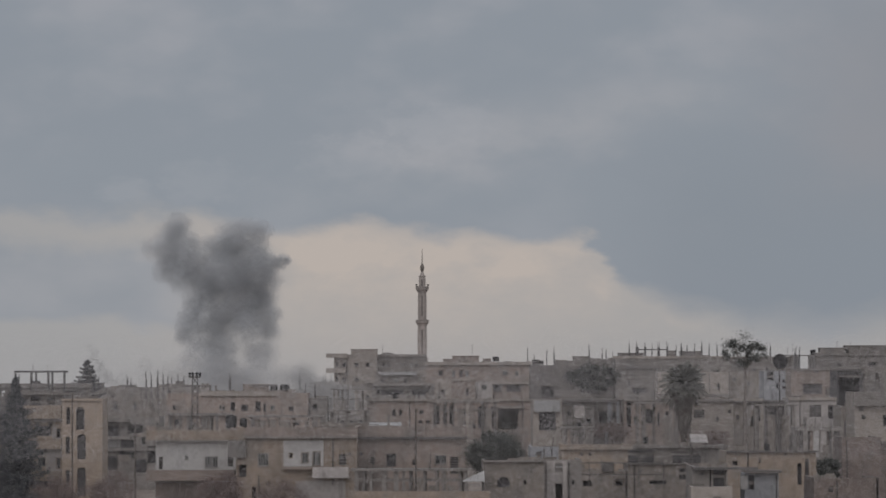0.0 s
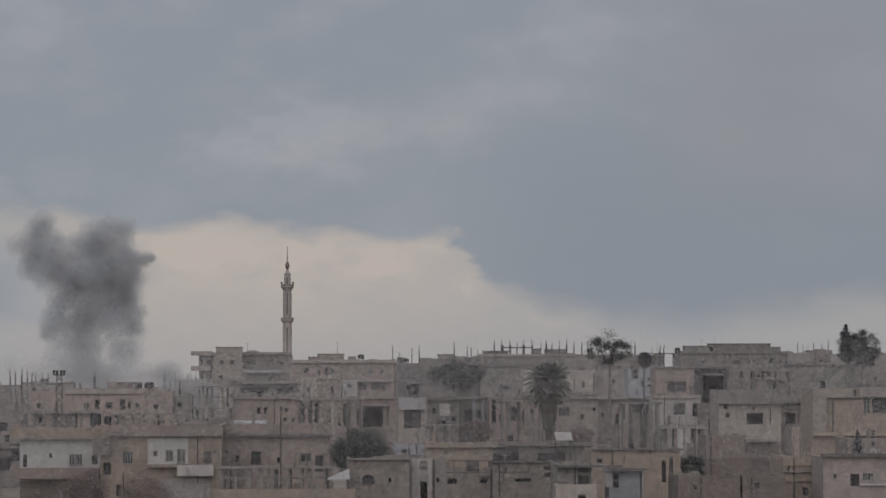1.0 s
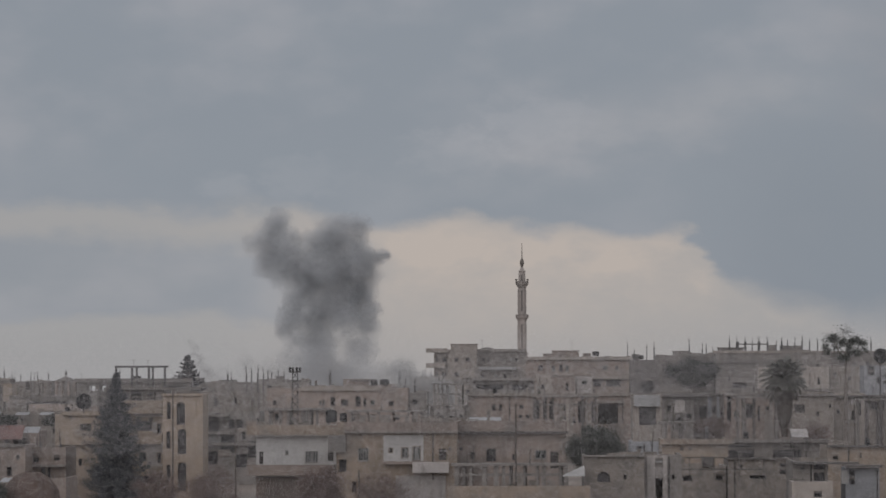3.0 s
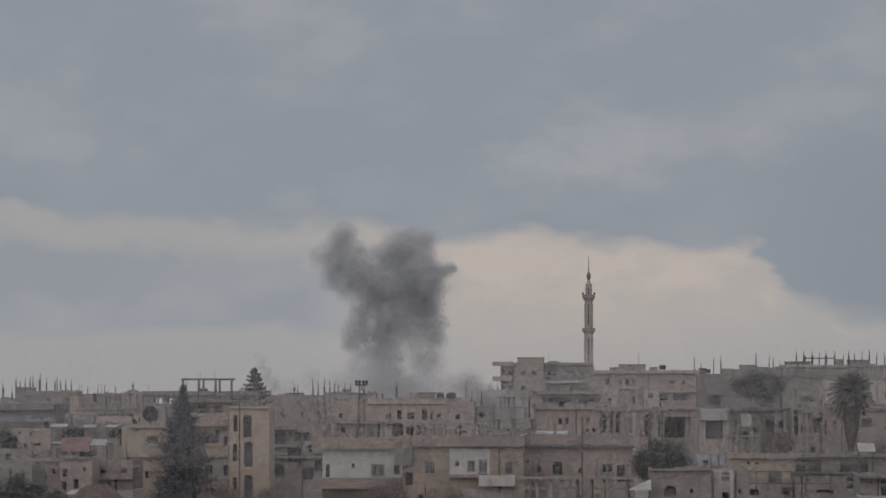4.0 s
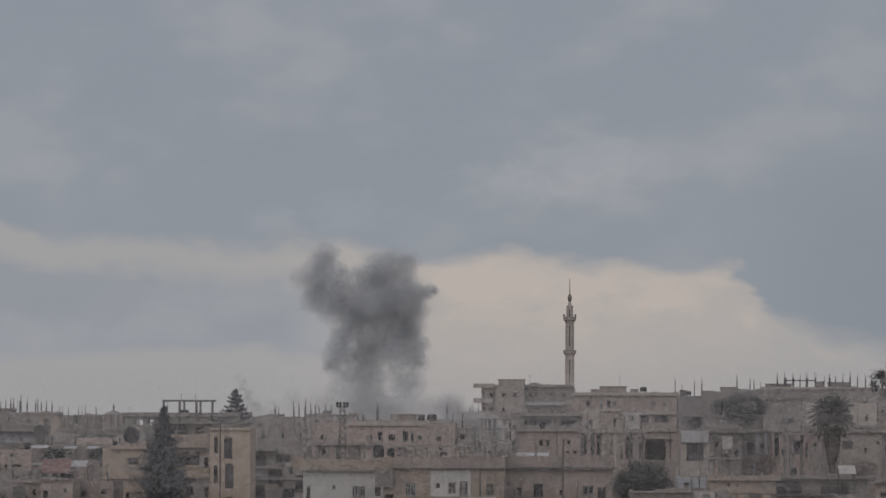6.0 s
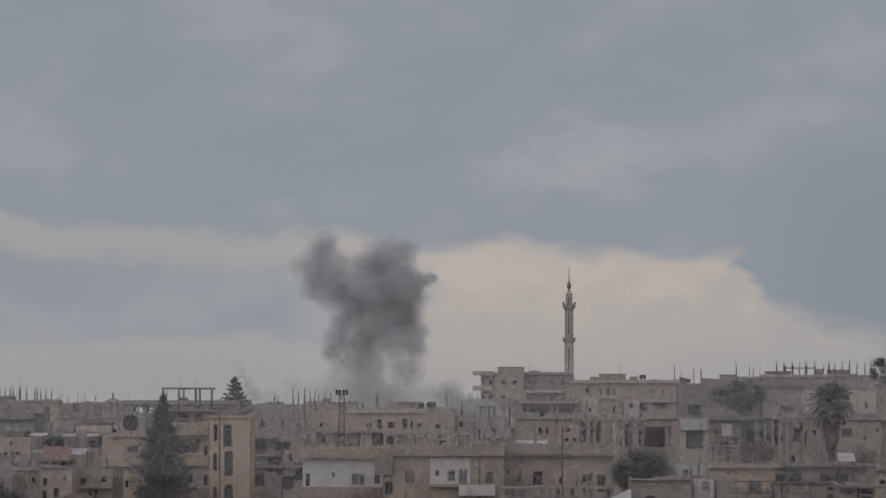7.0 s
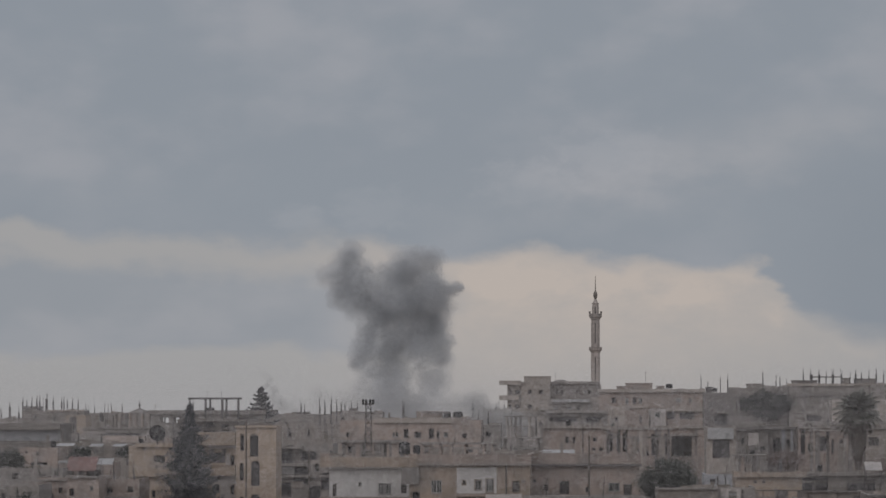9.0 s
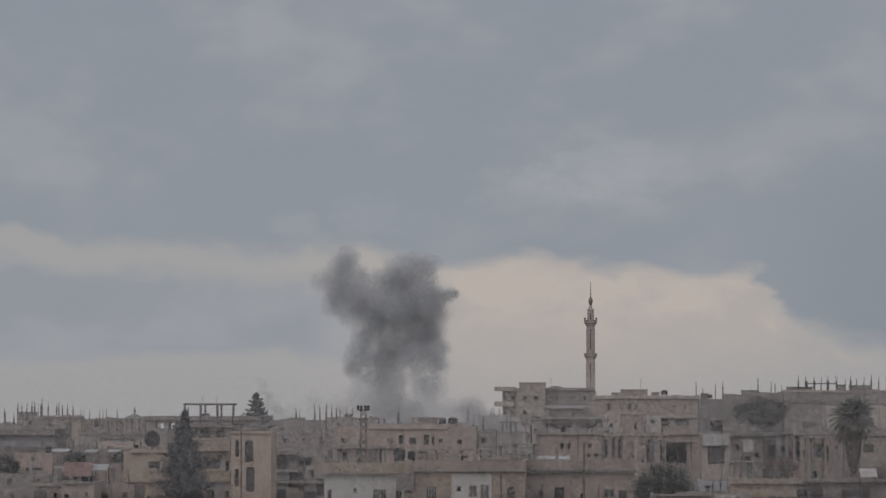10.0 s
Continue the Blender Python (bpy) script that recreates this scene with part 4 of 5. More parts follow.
# ---- the minaret ----
def minaret():
    d = 1000.0
    m = d / FOCAL
    base = ground_z(0, d)
    foot = spot(508.5, 640, d)
    root = thing("minaret", (foot.x, d, base), "slender pale stone minaret with two balconies and a bulbous finial", "minaret")

    def z(y):
        return spot(508.5, y, d).z - base
    oct_ = math.pi / 8
    bm = bmesh.new()
    lathe(bm, [(1.5, 0), (1.5, z(632)), (1.28, z(628)), (1.16, z(626)), (1.12, z(572))], sides=8, turn=oct_)
    part("lower_shaft", bm, STONE, root)
    bm = bmesh.new()
    lathe(bm, [(1.1, z(562)), (1.05, z(513))], sides=8, turn=oct_)
    part("upper_shaft", bm, STONE, root)
    for lo, hi in ((572, 561), (513, 501)):
        bm = bmesh.new()
        lathe(bm, [(1.12, z(lo + 1)), (1.25, z(lo - 2)), (1.5, z(lo - 4)), (1.52, z(lo - 5)), (1.54, z(lo - 5.5))], sides=16)
        gal = part("gallery", bm, STONE, root)
        bm = bmesh.new()
        for i in range(16):
            a = i * math.tau / 16
            p = Vector((1.46 * math.cos(a), 1.46 * math.sin(a), 0))
            q = Vector((1.46 * math.cos(a + math.tau / 16), 1.46 * math.sin(a + math.tau / 16), 0))
            rod(bm, p + Vector((0, 0, z(lo - 5.5))), p + Vector((0, 0, z(lo - 9.5))), 0.07, 0.07, 6)
            for h in (9.3, 7.6):
                rod(bm, p + Vector((0, 0, z(lo - h))), q + Vector((0, 0, z(lo - h))), 0.06, 0.06, 4)
            a2, b2 = p * 0.985, q * 0.985
            f = [bm.verts.new(c) for c in (a2 + Vector((0, 0, z(lo - 5.5))), b2 + Vector((0, 0, z(lo - 5.5))), b2 + Vector((0, 0, z(lo - 8.6))), a2 + Vector((0, 0, z(lo - 8.6))))]
            bm.faces.new(f)
        part("railing", bm, STONE, gal, "pierced stone parapet")
    for x in (-1.35, 1.35):                                   # loudspeakers on the upper gallery
        bm = bmesh.new()
        lathe(bm, [(0.1, z(507)), (0.16, z(503)), (0.28, z(499.5))], cx=x, cy=-0.4, sides=8)
        part("loudspeaker", bm, DARK, root, "dark horn loudspeaker")
    bm = bmesh.new()
    lathe(bm, [(0.82, z(508)), (0.80, z(487)), (0.9, z(486)), (0.9, z(484.5)), (0.62, z(484)), (0.34, z(479)), (0.28, z(477))], sides=8, turn=oct_)
    part("lantern", bm, STONE, root)
    bm = bmesh.new()
    lathe(bm, [(0.26, z(478)), (0.42, z(474)), (0.52, z(470.5)), (0.44, z(467)), (0.2, z(463.5)), (0.10, z(461)), (0.14, z(458)), (0.10, z(455)), (0.08, z(446)), (0.05, z(436))], sides=12)
    part("finial", bm, BLOCK, root, "dark bulb and spike")
    for y0, y1, r in ((621, 580, 1.15), (556, 520, 1.08), (503, 491, 0.83)):     # slit niches on the faces: dark strips, their shade given by colour
        for k in range(0, 8, 2):
            a = math.pi / 4 * k - math.pi / 2
            bm = bmesh.new()
            box(bm, -0.17, 0.10, -0.02, 0.05, z(y0), z(y1))
            bmesh.ops.transform(bm, matrix=pose(r * 0.93 * math.cos(a), r * 0.93 * math.sin(a), 0, 0, 0, math.degrees(a) + 90), verts=bm.verts)
            part("niche", bm, DARK, root, "dark strip standing in for a shaded slit")


minaret()


# ---- trees ----
def leaf_quad(bm, c, size, rng, out=(0, 0, 0)):
    n = (Vector((rng.gauss(0, 1), rng.gauss(0, 1), rng.gauss(0, 1))).normalized() + Vector(out)).normalized()
    u = n.orthogonal().normalized() * size
    v = n.cross(u).normalized() * size * rng.uniform(0.35, 0.7)
    bm.faces.new([bm.verts.new(c + o) for o in (-u, -v, u, v)])


def broadleaf(x, top, d, wide, high, label, seed, leaves=3500, mat=None, size=0.22, full=1.0, tufts=40):
    """A tree with crown wide x high (bearing units) whose top stands at bearing top."""
    rng = random.Random(seed)
    m = d / FOCAL
    base = ground_z(spot(x, top, d).x, d)
    foot = spot(x, top, d)
    root = thing("tree", (foot.x, d, base), label, "tree")
    zt = foot.z - base
    w, h = wide * m / 2, high * m
    zc = zt - h / 2
    bm = bmesh.new()
    rod(bm, (0, 0, -0.3), (0.1, 0, zt - h * 0.75), 0.035 * zt / 2 + 0.08, 0.12, 8)
    clumps = []
    for i in range(tufts):
        a = i * 2.4
        r = w * math.sqrt((i + 0.5) / tufts) * 0.88
        c = Vector((r * math.cos(a), r * 0.8 * math.sin(a), zc + h * (0.5 - 0.4 * (r / w) ** 2) * rng.uniform(-0.9, 0.8)))
        clumps.append((c, w * rng.uniform(0.10, 0.22) * full))
        s = Vector((0.1, 0, max(0.2, zt - h * rng.uniform(0.75, 1.05))))
        mid = (s + c) / 2 + Vector((0, 0, -0.1 * h))
        if i % 4 == 0:
            rod(bm, s, mid, 0.09, 0.06, 5)
            rod(bm, mid, c, 0.06, 0.02, 5)
    part("trunk", bm, BARK, root)
    clumps.append((Vector((0, 0, zt - h * 0.18)), w * 0.28))
    bm = bmesh.new()
    for i in range(leaves):
        c, r = clumps[i % len(clumps)]
        v = Vector((rng.gauss(0, 0.62), rng.gauss(0, 0.62), rng.gauss(0, 0.55))) * r
        leaf_quad(bm, c + v, size * rng.uniform(0.6, 1.4), rng, (c + v - Vector((0, 0, zc))) / w * 0.9)
    part("crown", bm, mat or LEAF, root)
    return root


def conifer(x, top, d, wide, high, label, seed, whorls=26, mat=None):
    """A cypress or fir: a mast with drooping sprays, ragged at the edge."""
    rng = random.Random(seed)
    m = d / FOCAL
    grow = min(1.3, d / 300)
    p = spot(x, top, d)
    base = ground_z(p.x, d)
    root = thing("conifer", (p.x, d, base), label, "tree")
    zt = p.z - base
    h, w = high * m, wide * m / 2
    bm = bmesh.new()
    rod(bm, (0, 0, -0.3), (0, 0, zt), 0.22, 0.02, 8)
    part("trunk", bm, BARK, root)
    bm = bmesh.new()
    for k in range(whorls):
        f = (k + 0.5) / whorls
        z = zt - h * f
        reach = w * float(np.interp(f, (0, 0.12, 0.2, 0.32, 0.55, 1), (0.05, 0.2, 0.42, 0.74, 0.86, 1)))
        for b in range(10):
            a = b * math.tau / 10 + rng.uniform(-0.3, 0.3) + k
            L = reach * rng.choice((0.6, 0.8, 0.9, 1.0, 1.22)) * rng.uniform(0.9, 1.08)
            tip = Vector((L * math.cos(a), L * math.sin(a), z + L * rng.uniform(0.0, 0.45)))
            s = Vector((0, 0, z))
            n = int(60 + 470 * f)
            for i in range(n):
                t = (i + 1) / n
                c = s.lerp(tip, t ** 0.8) + Vector((rng.gauss(0, 0.1), rng.gauss(0, 0.1), rng.gauss(0, 0.12))) * (0.7 + 0.6 * f) * grow
                leaf_quad(bm, c, rng.uniform(0.04, 0.075) * grow, rng, (1.3 * math.cos(a), 1.3 * math.sin(a), 0.3))
    part("crown", bm, mat or FIR, root)
    return root


def fir(x, top, d, wide, high, label):
    """A fir whose branches stand in open layers, each bough turned up at its tip."""
    rng = random.Random(4)
    m = d / FOCAL
    p = spot(x, top, d)
    base = ground_z(p.x, d)
    root = thing("conifer", (p.x, d, base), label, "tree")
    zt = p.z - base
    h, w = high * m, wide * m / 2
    bm = bmesh.new()
    rod(bm, (0, 0, -0.3), (0, 0, zt), 0.2, 0.03, 8)
    part("trunk", bm, BARK, root)
    bm = bmesh.new()
    for i in range(300):
        leaf_quad(bm, Vector((rng.gauss(0, 0.06), rng.gauss(0, 0.06), zt - h * 0.14 * rng.random())), 0.1, rng)
    for k in range(10):
        f = (k + 0.8) / 10
        for b in range(8):
            a = b * math.tau / 8 + k * 0.5 + rng.uniform(-0.25, 0.25)
            z = zt - h * f + rng.uniform(-0.22, 0.22)
            L = w * (0.12 + 0.88 * f) * rng.choice((0.65, 0.85, 1.0, 1.0, 1.15))
            for i in range(int(110 + 520 * f)):
                t = rng.random() ** 0.7
                c = Vector((L * t * math.cos(a), L * t * math.sin(a), z - 0.28 * L * t + 0.34 * L * t ** 3))
                s = 0.04 + 0.14 * (1 - t * 0.75)
                c += Vector((rng.gauss(0, s), rng.gauss(0, s), rng.gauss(0, s * 0.7)))
                leaf_quad(bm, c, rng.uniform(0.06, 0.12), rng, (math.cos(a), math.sin(a), 0.3))
    part("crown", bm, FIR, root)
    return root


def palm(x, top, d, label):
    rng = random.Random(5)
    p = spot(x, top, d)
    base = ground_z(p.x, d)
    root = thing("palm_tree", (p.x, d, base), label, "palm")
    zc = spot(x, top + 36, d).z - base
    bm = bmesh.new()
    lathe(bm, [(0.35, -0.3), (0.28, zc * 0.4), (0.34, zc - 5.6), (0.60, zc - 5.0), (0.86, zc - 3.8), (1.0, zc - 2.4), (1.0, zc - 1.0), (0.6, zc - 0.3), (0.2, zc)], sides=14)
    for v in bm.verts:
        v.co.x += rng.uniform(-0.06, 0.06)
        v.co.y += rng.uniform(-0.06, 0.06)
    part("trunk", bm, DEADFROND, root, "trunk skirted with dead brown fronds")
    for i in range(130):
        a = i * 2.399
        up = 1.5 - 2.5 * (i / 130) + rng.uniform(-0.12, 0.12)
        L = rng.uniform(1.9, 2.9)
        bm = bmesh.new()
        pts = []
        for k in range(9):
            t = k / 8
            pts.append(Vector((math.cos(a) * L * t * math.cos(up - 0.25 * t), math.sin(a) * L * t * math.cos(up - 0.25 * t), zc + L * t * math.sin(up - 0.35 * t))))
        side = Vector((-math.sin(a), math.cos(a), 0))
        for q, r in zip(pts, pts[1:]):
            rod(bm, q, r, 0.025, 0.02, 4)
            for sgn in (-1, 1):
                for f in (0.0, 0.25, 0.5, 0.75):
                    c = q.lerp(r, f)
                    tip = c + side * sgn * 0.55 + (r - q) * 1.1 + Vector((0, 0, -0.3))
                    g = (r - q).normalized() * 0.06
                    bm.faces.new([bm.verts.new(v) for v in (c - g, c + g, tip)])
        part("frond", bm, PALMLEAF if i < 95 else DEADFROND, root)


conifer(-211, 665, 389, 124, 300, "tall dark dense cypress standing before the ochre house", 3, whorls=44)
fir(-84, 632, 720, 66, 62, "small dark ragged fir on the skyline")
palm(971, 640, 470, "date palm with a ragged grey-green crown")
broadleaf(1078, 581, 478, 86, 68, "tall thin eucalyptus with an open airy crown", 7, leaves=9000, size=0.07, full=0.95, tufts=27)
broadleaf(1526, 580, 700, 66, 76, "dark bushy tree on the skyline", 8, leaves=13000, size=0.11, full=1.25)
conifer(1497, 574, 702, 30, 66, "slim dark cypress beside a bushy tree", 30, whorls=10)
broadleaf(808, 644, 778, 92, 46, "dark tree between grey houses", 9, leaves=26000, mat=DARKLEAF, size=0.14, full=1.6)
broadleaf(640, 757, 366, 108, 96, "dark rounded olive tree in a yard", 10, leaves=60000, size=0.055, full=1.7)
broadleaf(-402, 738, 470, 46, 30, "small dark shrub tree among sheds", 11, leaves=2000)
broadleaf(-320, 736, 470, 40, 26, "small dark shrub tree beside a lane", 12, leaves=1600)
broadleaf(-535, 744, 430, 70, 50, "dark green tree at the edge of the lane", 13, leaves=11000, size=0.1, full=1.4)
broadleaf(-505, 825, 340, 110, 70, "dark bush on the lower slope", 14, leaves=14000, size=0.08, full=1.4)
broadleaf(-440, 850, 335, 70, 60, "dark round bush by a wall", 15, leaves=10000, size=0.08, full=1.4)
broadleaf(-40, 820, 340, 100, 110, "leafless brown thorn bush", 16, leaves=20000, mat=DRYBUSH, size=0.045, full=1.5)
broadleaf(152, 824, 345, 90, 96, "leafless brown tree before the white house", 17, leaves=20000, mat=DRYBUSH, size=0.045, full=1.5)
broadleaf(255, 838, 340, 104, 84, "bare brown shrub before the tan house", 18, leaves=14000, mat=DRYBUSH, size=0.045, full=1.5)
broadleaf(-140, 838, 352, 90, 70, "reddish bare thorn bush by the tower", 22, leaves=14000, mat=DRYBUSH, size=0.045, full=1.5)
broadleaf(1225, 806, 390, 46, 40, "grey-green shrub in a yard", 20, leaves=2000)
broadleaf(1020, 753, 442, 74, 44, "reddish leafless shrub on a terrace", 23, leaves=9000, mat=DRYBUSH, size=0.05, full=1.5)
broadleaf(845, 746, 462, 70, 30, "rust-brown dry brush along a terrace", 24, leaves=7000, mat=DRYBUSH, size=0.05, full=1.5)
broadleaf(540, 700, 700, 30, 20, "small shrub on a terrace", 21, leaves=600)


# ---- the smoke ----
def drift(p, scale, seed):
    """Smooth noise from 0 to 1 at many places at once."""
    rng = np.random.default_rng(seed)
    n = 64
    grid = rng.random((n, n, n))
    total, weight = np.zeros(len(p)), 0.0
    for octave, amp in ((1.0, 1.0), (2.1, 0.55), (4.3, 0.3)):
        q = p * scale * octave + 17.3 * octave
        i = np.floor(q).astype(int)
        f = q - i
        f = f * f * (3 - 2 * f)
        v = np.zeros(len(p))
        for dx in (0, 1):
            for dy in (0, 1):
                for dz in (0, 1):
                    w = (f[:, 0] if dx else 1 - f[:, 0]) * (f[:, 1] if dy else 1 - f[:, 1]) * (f[:, 2] if dz else 1 - f[:, 2])
                    v += w * grid[(i[:, 0] + dx) % n, (i[:, 1] + dy) % n, (i[:, 2] + dz) % n]
        total += amp * v
        weight += amp
    return total / weight


def fibres(name, p, size, rng, mat, label, category, long=5.0, level=0.0):
    """One mesh of fine drifting threads at the places p, each as large as a flake of that size but drawn out long.
    level: how far they lie along the wind, from west to east."""
    count = len(p)
    u = rng.normal(size=(count, 3)) * (1 - level)
    u[:, 0] += level
    u /= np.linalg.norm(u, axis=1)[:, None]
    w = np.cross(u, rng.normal(size=(count, 3)))
    w /= np.linalg.norm(w, axis=1)[:, None]
    far, wide = (size * long)[:, None], (1.3 * size / long)[:, None]
    verts = np.stack([p - u * far, p + u * far, p + w * wide], axis=1).reshape(-1, 3)
    org = verts.mean(axis=0)
    org[2] = verts[:, 2].min()
    me = bpy.data.meshes.new(name)
    me.vertices.add(count * 3)
    me.vertices.foreach_set("co", (verts - org).astype(np.float32).ravel())
    me.loops.add(count * 3)
    me.loops.foreach_set("vertex_index", np.arange(count * 3, dtype=np.int32))
    me.polygons.add(count)
    me.polygons.foreach_set("loop_start", np.arange(0, count * 3, 3, dtype=np.int32))
    me.update(calc_edges=True)
    me.materials.append(mat)
    ob = new(name, me)
    ob.matrix_basis = pose(*org)
    return tagged(ob, label, category, kind="stuff")


def smoke_cloud(name, puffs, d, count, mat, label, seed, grain, ragged=0.75):
    """Soot hanging in the air: separate threads, dense in the middle of each billow, torn at its edge.
    puffs: bearing x, bearing y, radius, density."""
    rng = np.random.default_rng(seed)
    m = d / FOCAL
    weights = np.array([r * r * k for _, _, r, k in puffs])
    centre = np.array([tuple(spot(x, y, d)) for x, y, _, _ in puffs])
    radius = np.array([r * m for _, _, r, _ in puffs])
    centre[:, 1] += rng.uniform(-0.7, 0.7, len(puffs)) * radius
    tries = int(count * 2.3)
    pick = rng.choice(len(puffs), tries, p=weights / weights.sum())
    v = rng.normal(size=(tries, 3))
    v /= np.linalg.norm(v, axis=1)[:, None]
    reach = 1.25 * rng.random(tries) ** 0.45
    p = centre[pick] + v * (radius[pick] * reach)[:, None]
    # the edge of each billow is torn at two scales
    torn = 1.0 - reach + ragged * (drift(p, 0.22, seed + 50) - 0.5) + 0.5 * ragged * (drift(p, 0.8, seed + 51) - 0.5)
    keep = rng.random(tries) < np.clip(torn / 0.26, 0, 1) ** 1.4
    p = p[keep][:count]
    return fibres(name, p, grain * rng.uniform(0.6, 1.4, len(p)), rng, mat, label, "smoke")


# billows: place across and down, radius, density
WEST_HEAD = [(560, 422, 24, 0.8), (545, 440, 30, 0.8), (523, 460, 26, 0.6), (548, 475, 32, 0.8), (578, 470, 32, 0.8), (586, 445, 18, 0.5), (535, 497, 26, 0.7), (566, 510, 30, 0.9), (592, 496, 34, 1.0)]
HEAD_AND_ARM = [(682, 428, 30, 0.8), (650, 440, 32, 0.8), (706, 430, 22, 0.7), (625, 462, 32, 0.9), (660, 470, 40, 1.2), (700, 465, 26, 0.9),
                (724, 484, 23, 1.0), (742, 482, 16, 1.0), (752, 481, 9, 0.8), (700, 492, 32, 1.1)]
CORE = [(640, 505, 44, 1.4), (685, 520, 42, 1.5), (615, 520, 34, 1.1), (650, 550, 46, 1.3), (690, 562, 40, 1.5), (716, 545, 26, 0.8), (727, 520, 20, 0.6), (730, 578, 20, 0.45)]
FLANK = [(600, 555, 32, 0.8), (590, 580, 30, 0.65), (575, 605, 26, 0.55), (566, 616, 18, 0.5), (590, 632, 26, 0.45), (612, 600, 28, 0.5), (614, 632, 28, 0.5), (716, 600, 26, 0.45)]
FOOT = [(640, 590, 36, 0.75), (680, 598, 34, 0.65), (722, 610, 26, 0.35), (640, 640, 36, 0.8), (628, 672, 36, 0.8), (650, 692, 40, 0.8), (690, 640, 34, 0.4), (716, 650, 28, 0.4),
        (690, 682, 38, 0.5), (600, 682, 34, 0.35), (730, 692, 34, 0.3), (574, 660, 24, 0.25), (770, 694, 26, 0.25), (620, 716, 40, 0.6), (680, 716, 40, 0.6)]
smoke_cloud("smoke_plume", [(x - 484, y - 25, r * 1.12, k * (1.35 if y > 575 else 1.15 if y < 480 else 1.0)) for x, y, r, k in WEST_HEAD + HEAD_AND_ARM + CORE + FLANK + FOOT],
    985, 1200000, SMOKE, "dark grey billowing smoke plume rising behind the houses", 1, 0.051)
smoke_cloud("thin_smoke", [
    (-80, 611, 10, 0.15), (-69, 619, 11, 0.2), (-74, 631, 12, 0.25), (-61, 640, 14, 0.3), (-65, 652, 14, 0.3), (-52, 660, 17, 0.35), (-47, 671, 20, 0.35), (-20, 675, 30, 0.25), (20, 650, 24, 0.2), (60, 665, 34, 0.3), (90, 672, 34, 0.4), (270, 668, 30, 0.4), (300, 676, 30, 0.35), (330, 684, 24, 0.25), (20, 690, 36, 0.25)],
    975, 44000, DUST, "thin pale smoke drifting low over the roofs", 2, 0.055, ragged=0.5)


# ---- things on roofs and in yards ----
def roof_dome():
    d = 907.0
    p = spot(447, 626, d)
    m = d / FOCAL
    bm = bmesh.new()
    lathe(bm, [(15 * m, 0), (15 * m, 2 * m), (12 * m, 4.2 * m), (7 * m, 6 * m), (1 * m, 6.8 * m)], sides=20)
    solid("roof_dome", bm, GREY, (p.x, p.y + 3, p.z - 0.1), "low grey concrete dome on a flat roof", "dome")


roof_dome()


def earth_mound(x, top, d, half, label):
    rng = random.Random(19)
    m = d / FOCAL
    p = spot(x, top, d)
    base = ground_z(p.x, d)
    z = p.z - base
    bm = bmesh.new()
    lathe(bm, [(half * m * 1.35, -0.2), (half * m * 1.3, z * 0.45), (half * m * 1.15, z * 0.75), (half * m * 0.85, z * 0.9), (half * m * 0.4, z * 0.98), (0.02, z)], sides=28)
    for v in bm.verts:
        v.co += Vector((rng.uniform(-0.1, 0.1), rng.uniform(-0.1, 0.1), rng.uniform(-0.06, 0.06)))
    solid("earth_mound", bm, EARTH, (p.x, d, base), label, "mound")


earth_mound(-362, 838, 338, 42, "low mound of rust-brown earth behind sheds")
smoke_cloud("drifting_smoke", [
    (300, 665, 34, 0.5), (330, 690, 36, 0.6), (360, 700, 34, 0.5), (300, 700, 36, 0.6), (385, 715, 28, 0.35), (340, 725, 30, 0.35)],
    640, 120000, DUST, "pale smoke drifting between the ridge houses", 6, 0.03)


def hanging_haze(d, y0, y1, count, grain, seed):
    """Smoke and dust that hangs thinly over the roofs: separate threads through a long low band of air, thinning out at the top."""
    rng = np.random.default_rng(seed)
    a, b = spot(-620, y1, d), spot(1700, y0, d)
    rise = rng.random(count) * rng.uniform(0.75, 1.1, count)
    p = np.stack([rng.uniform(a.x, b.x, count), rng.uniform(d - 12, d + 12, count), a.z + (b.z - a.z) * rise], axis=1)
    fibres("hanging_haze", p, np.full(count, grain), rng, HAZE, "thin pale smoke haze hanging low over the town", "smoke haze", long=14.0, level=0.5)


hanging_haze(590, 596, 745, 270000, 0.0308, 31)
hanging_haze(366, 598, 810, 240000, 0.0220, 33)
hanging_haze(285, 600, 900, 220000, 0.0193, 32)


def dish_antenna(x, y, d, dia, label, tilt=8, foot=None, turn=15, mat=None):
    """A satellite dish on a mast. dia and foot in bearing units."""
    m = d / FOCAL
    r = dia * m / 2
    p = spot(x, y, d)
    drop = (dia * 0.75 if foot is None else foot) * m
    root = thing("satellite_dish", (p.x, p.y, p.z - drop), label, "satellite dish")
    bm = bmesh.new()
    prof = [(0.02, 0.0)] + [(r * t, 0.28 * r * t * t) for t in (0.35, 0.7, 0.9, 1.0)] + [(r * 1.0, 0.28 * r + 0.03), (r * 0.9, 0.23 * r + 0.03), (0.02, 0.03)]
    lathe(bm, prof, sides=28)
    bmesh.ops.transform(bm, matrix=pose(0, 0, drop, 90 - tilt, 0, turn), verts=bm.verts)
    part("reflector", bm, mat or DISH, root, "" if mat else "dark weathered mesh bowl")
    bm = bmesh.new()
    rod(bm, (0, 0.25, 0), (0, 0.15, drop), 0.07, 0.06, 8)
    part("mast", bm, STEEL, root)
    bm = bmesh.new()
    for a in (-0.8, 0.8):
        rod(bm, (a * r, -0.2 * r, drop - 0.6 * r), (0, -1.0 * r, drop), 0.025, 0.025, 4)
    rod(bm, (0, -1.05 * r, drop - 0.06), (0, -0.9 * r, drop + 0.06), 0.07, 0.07, 6)
    part("feed_arm", bm, STEEL, root)
    return root


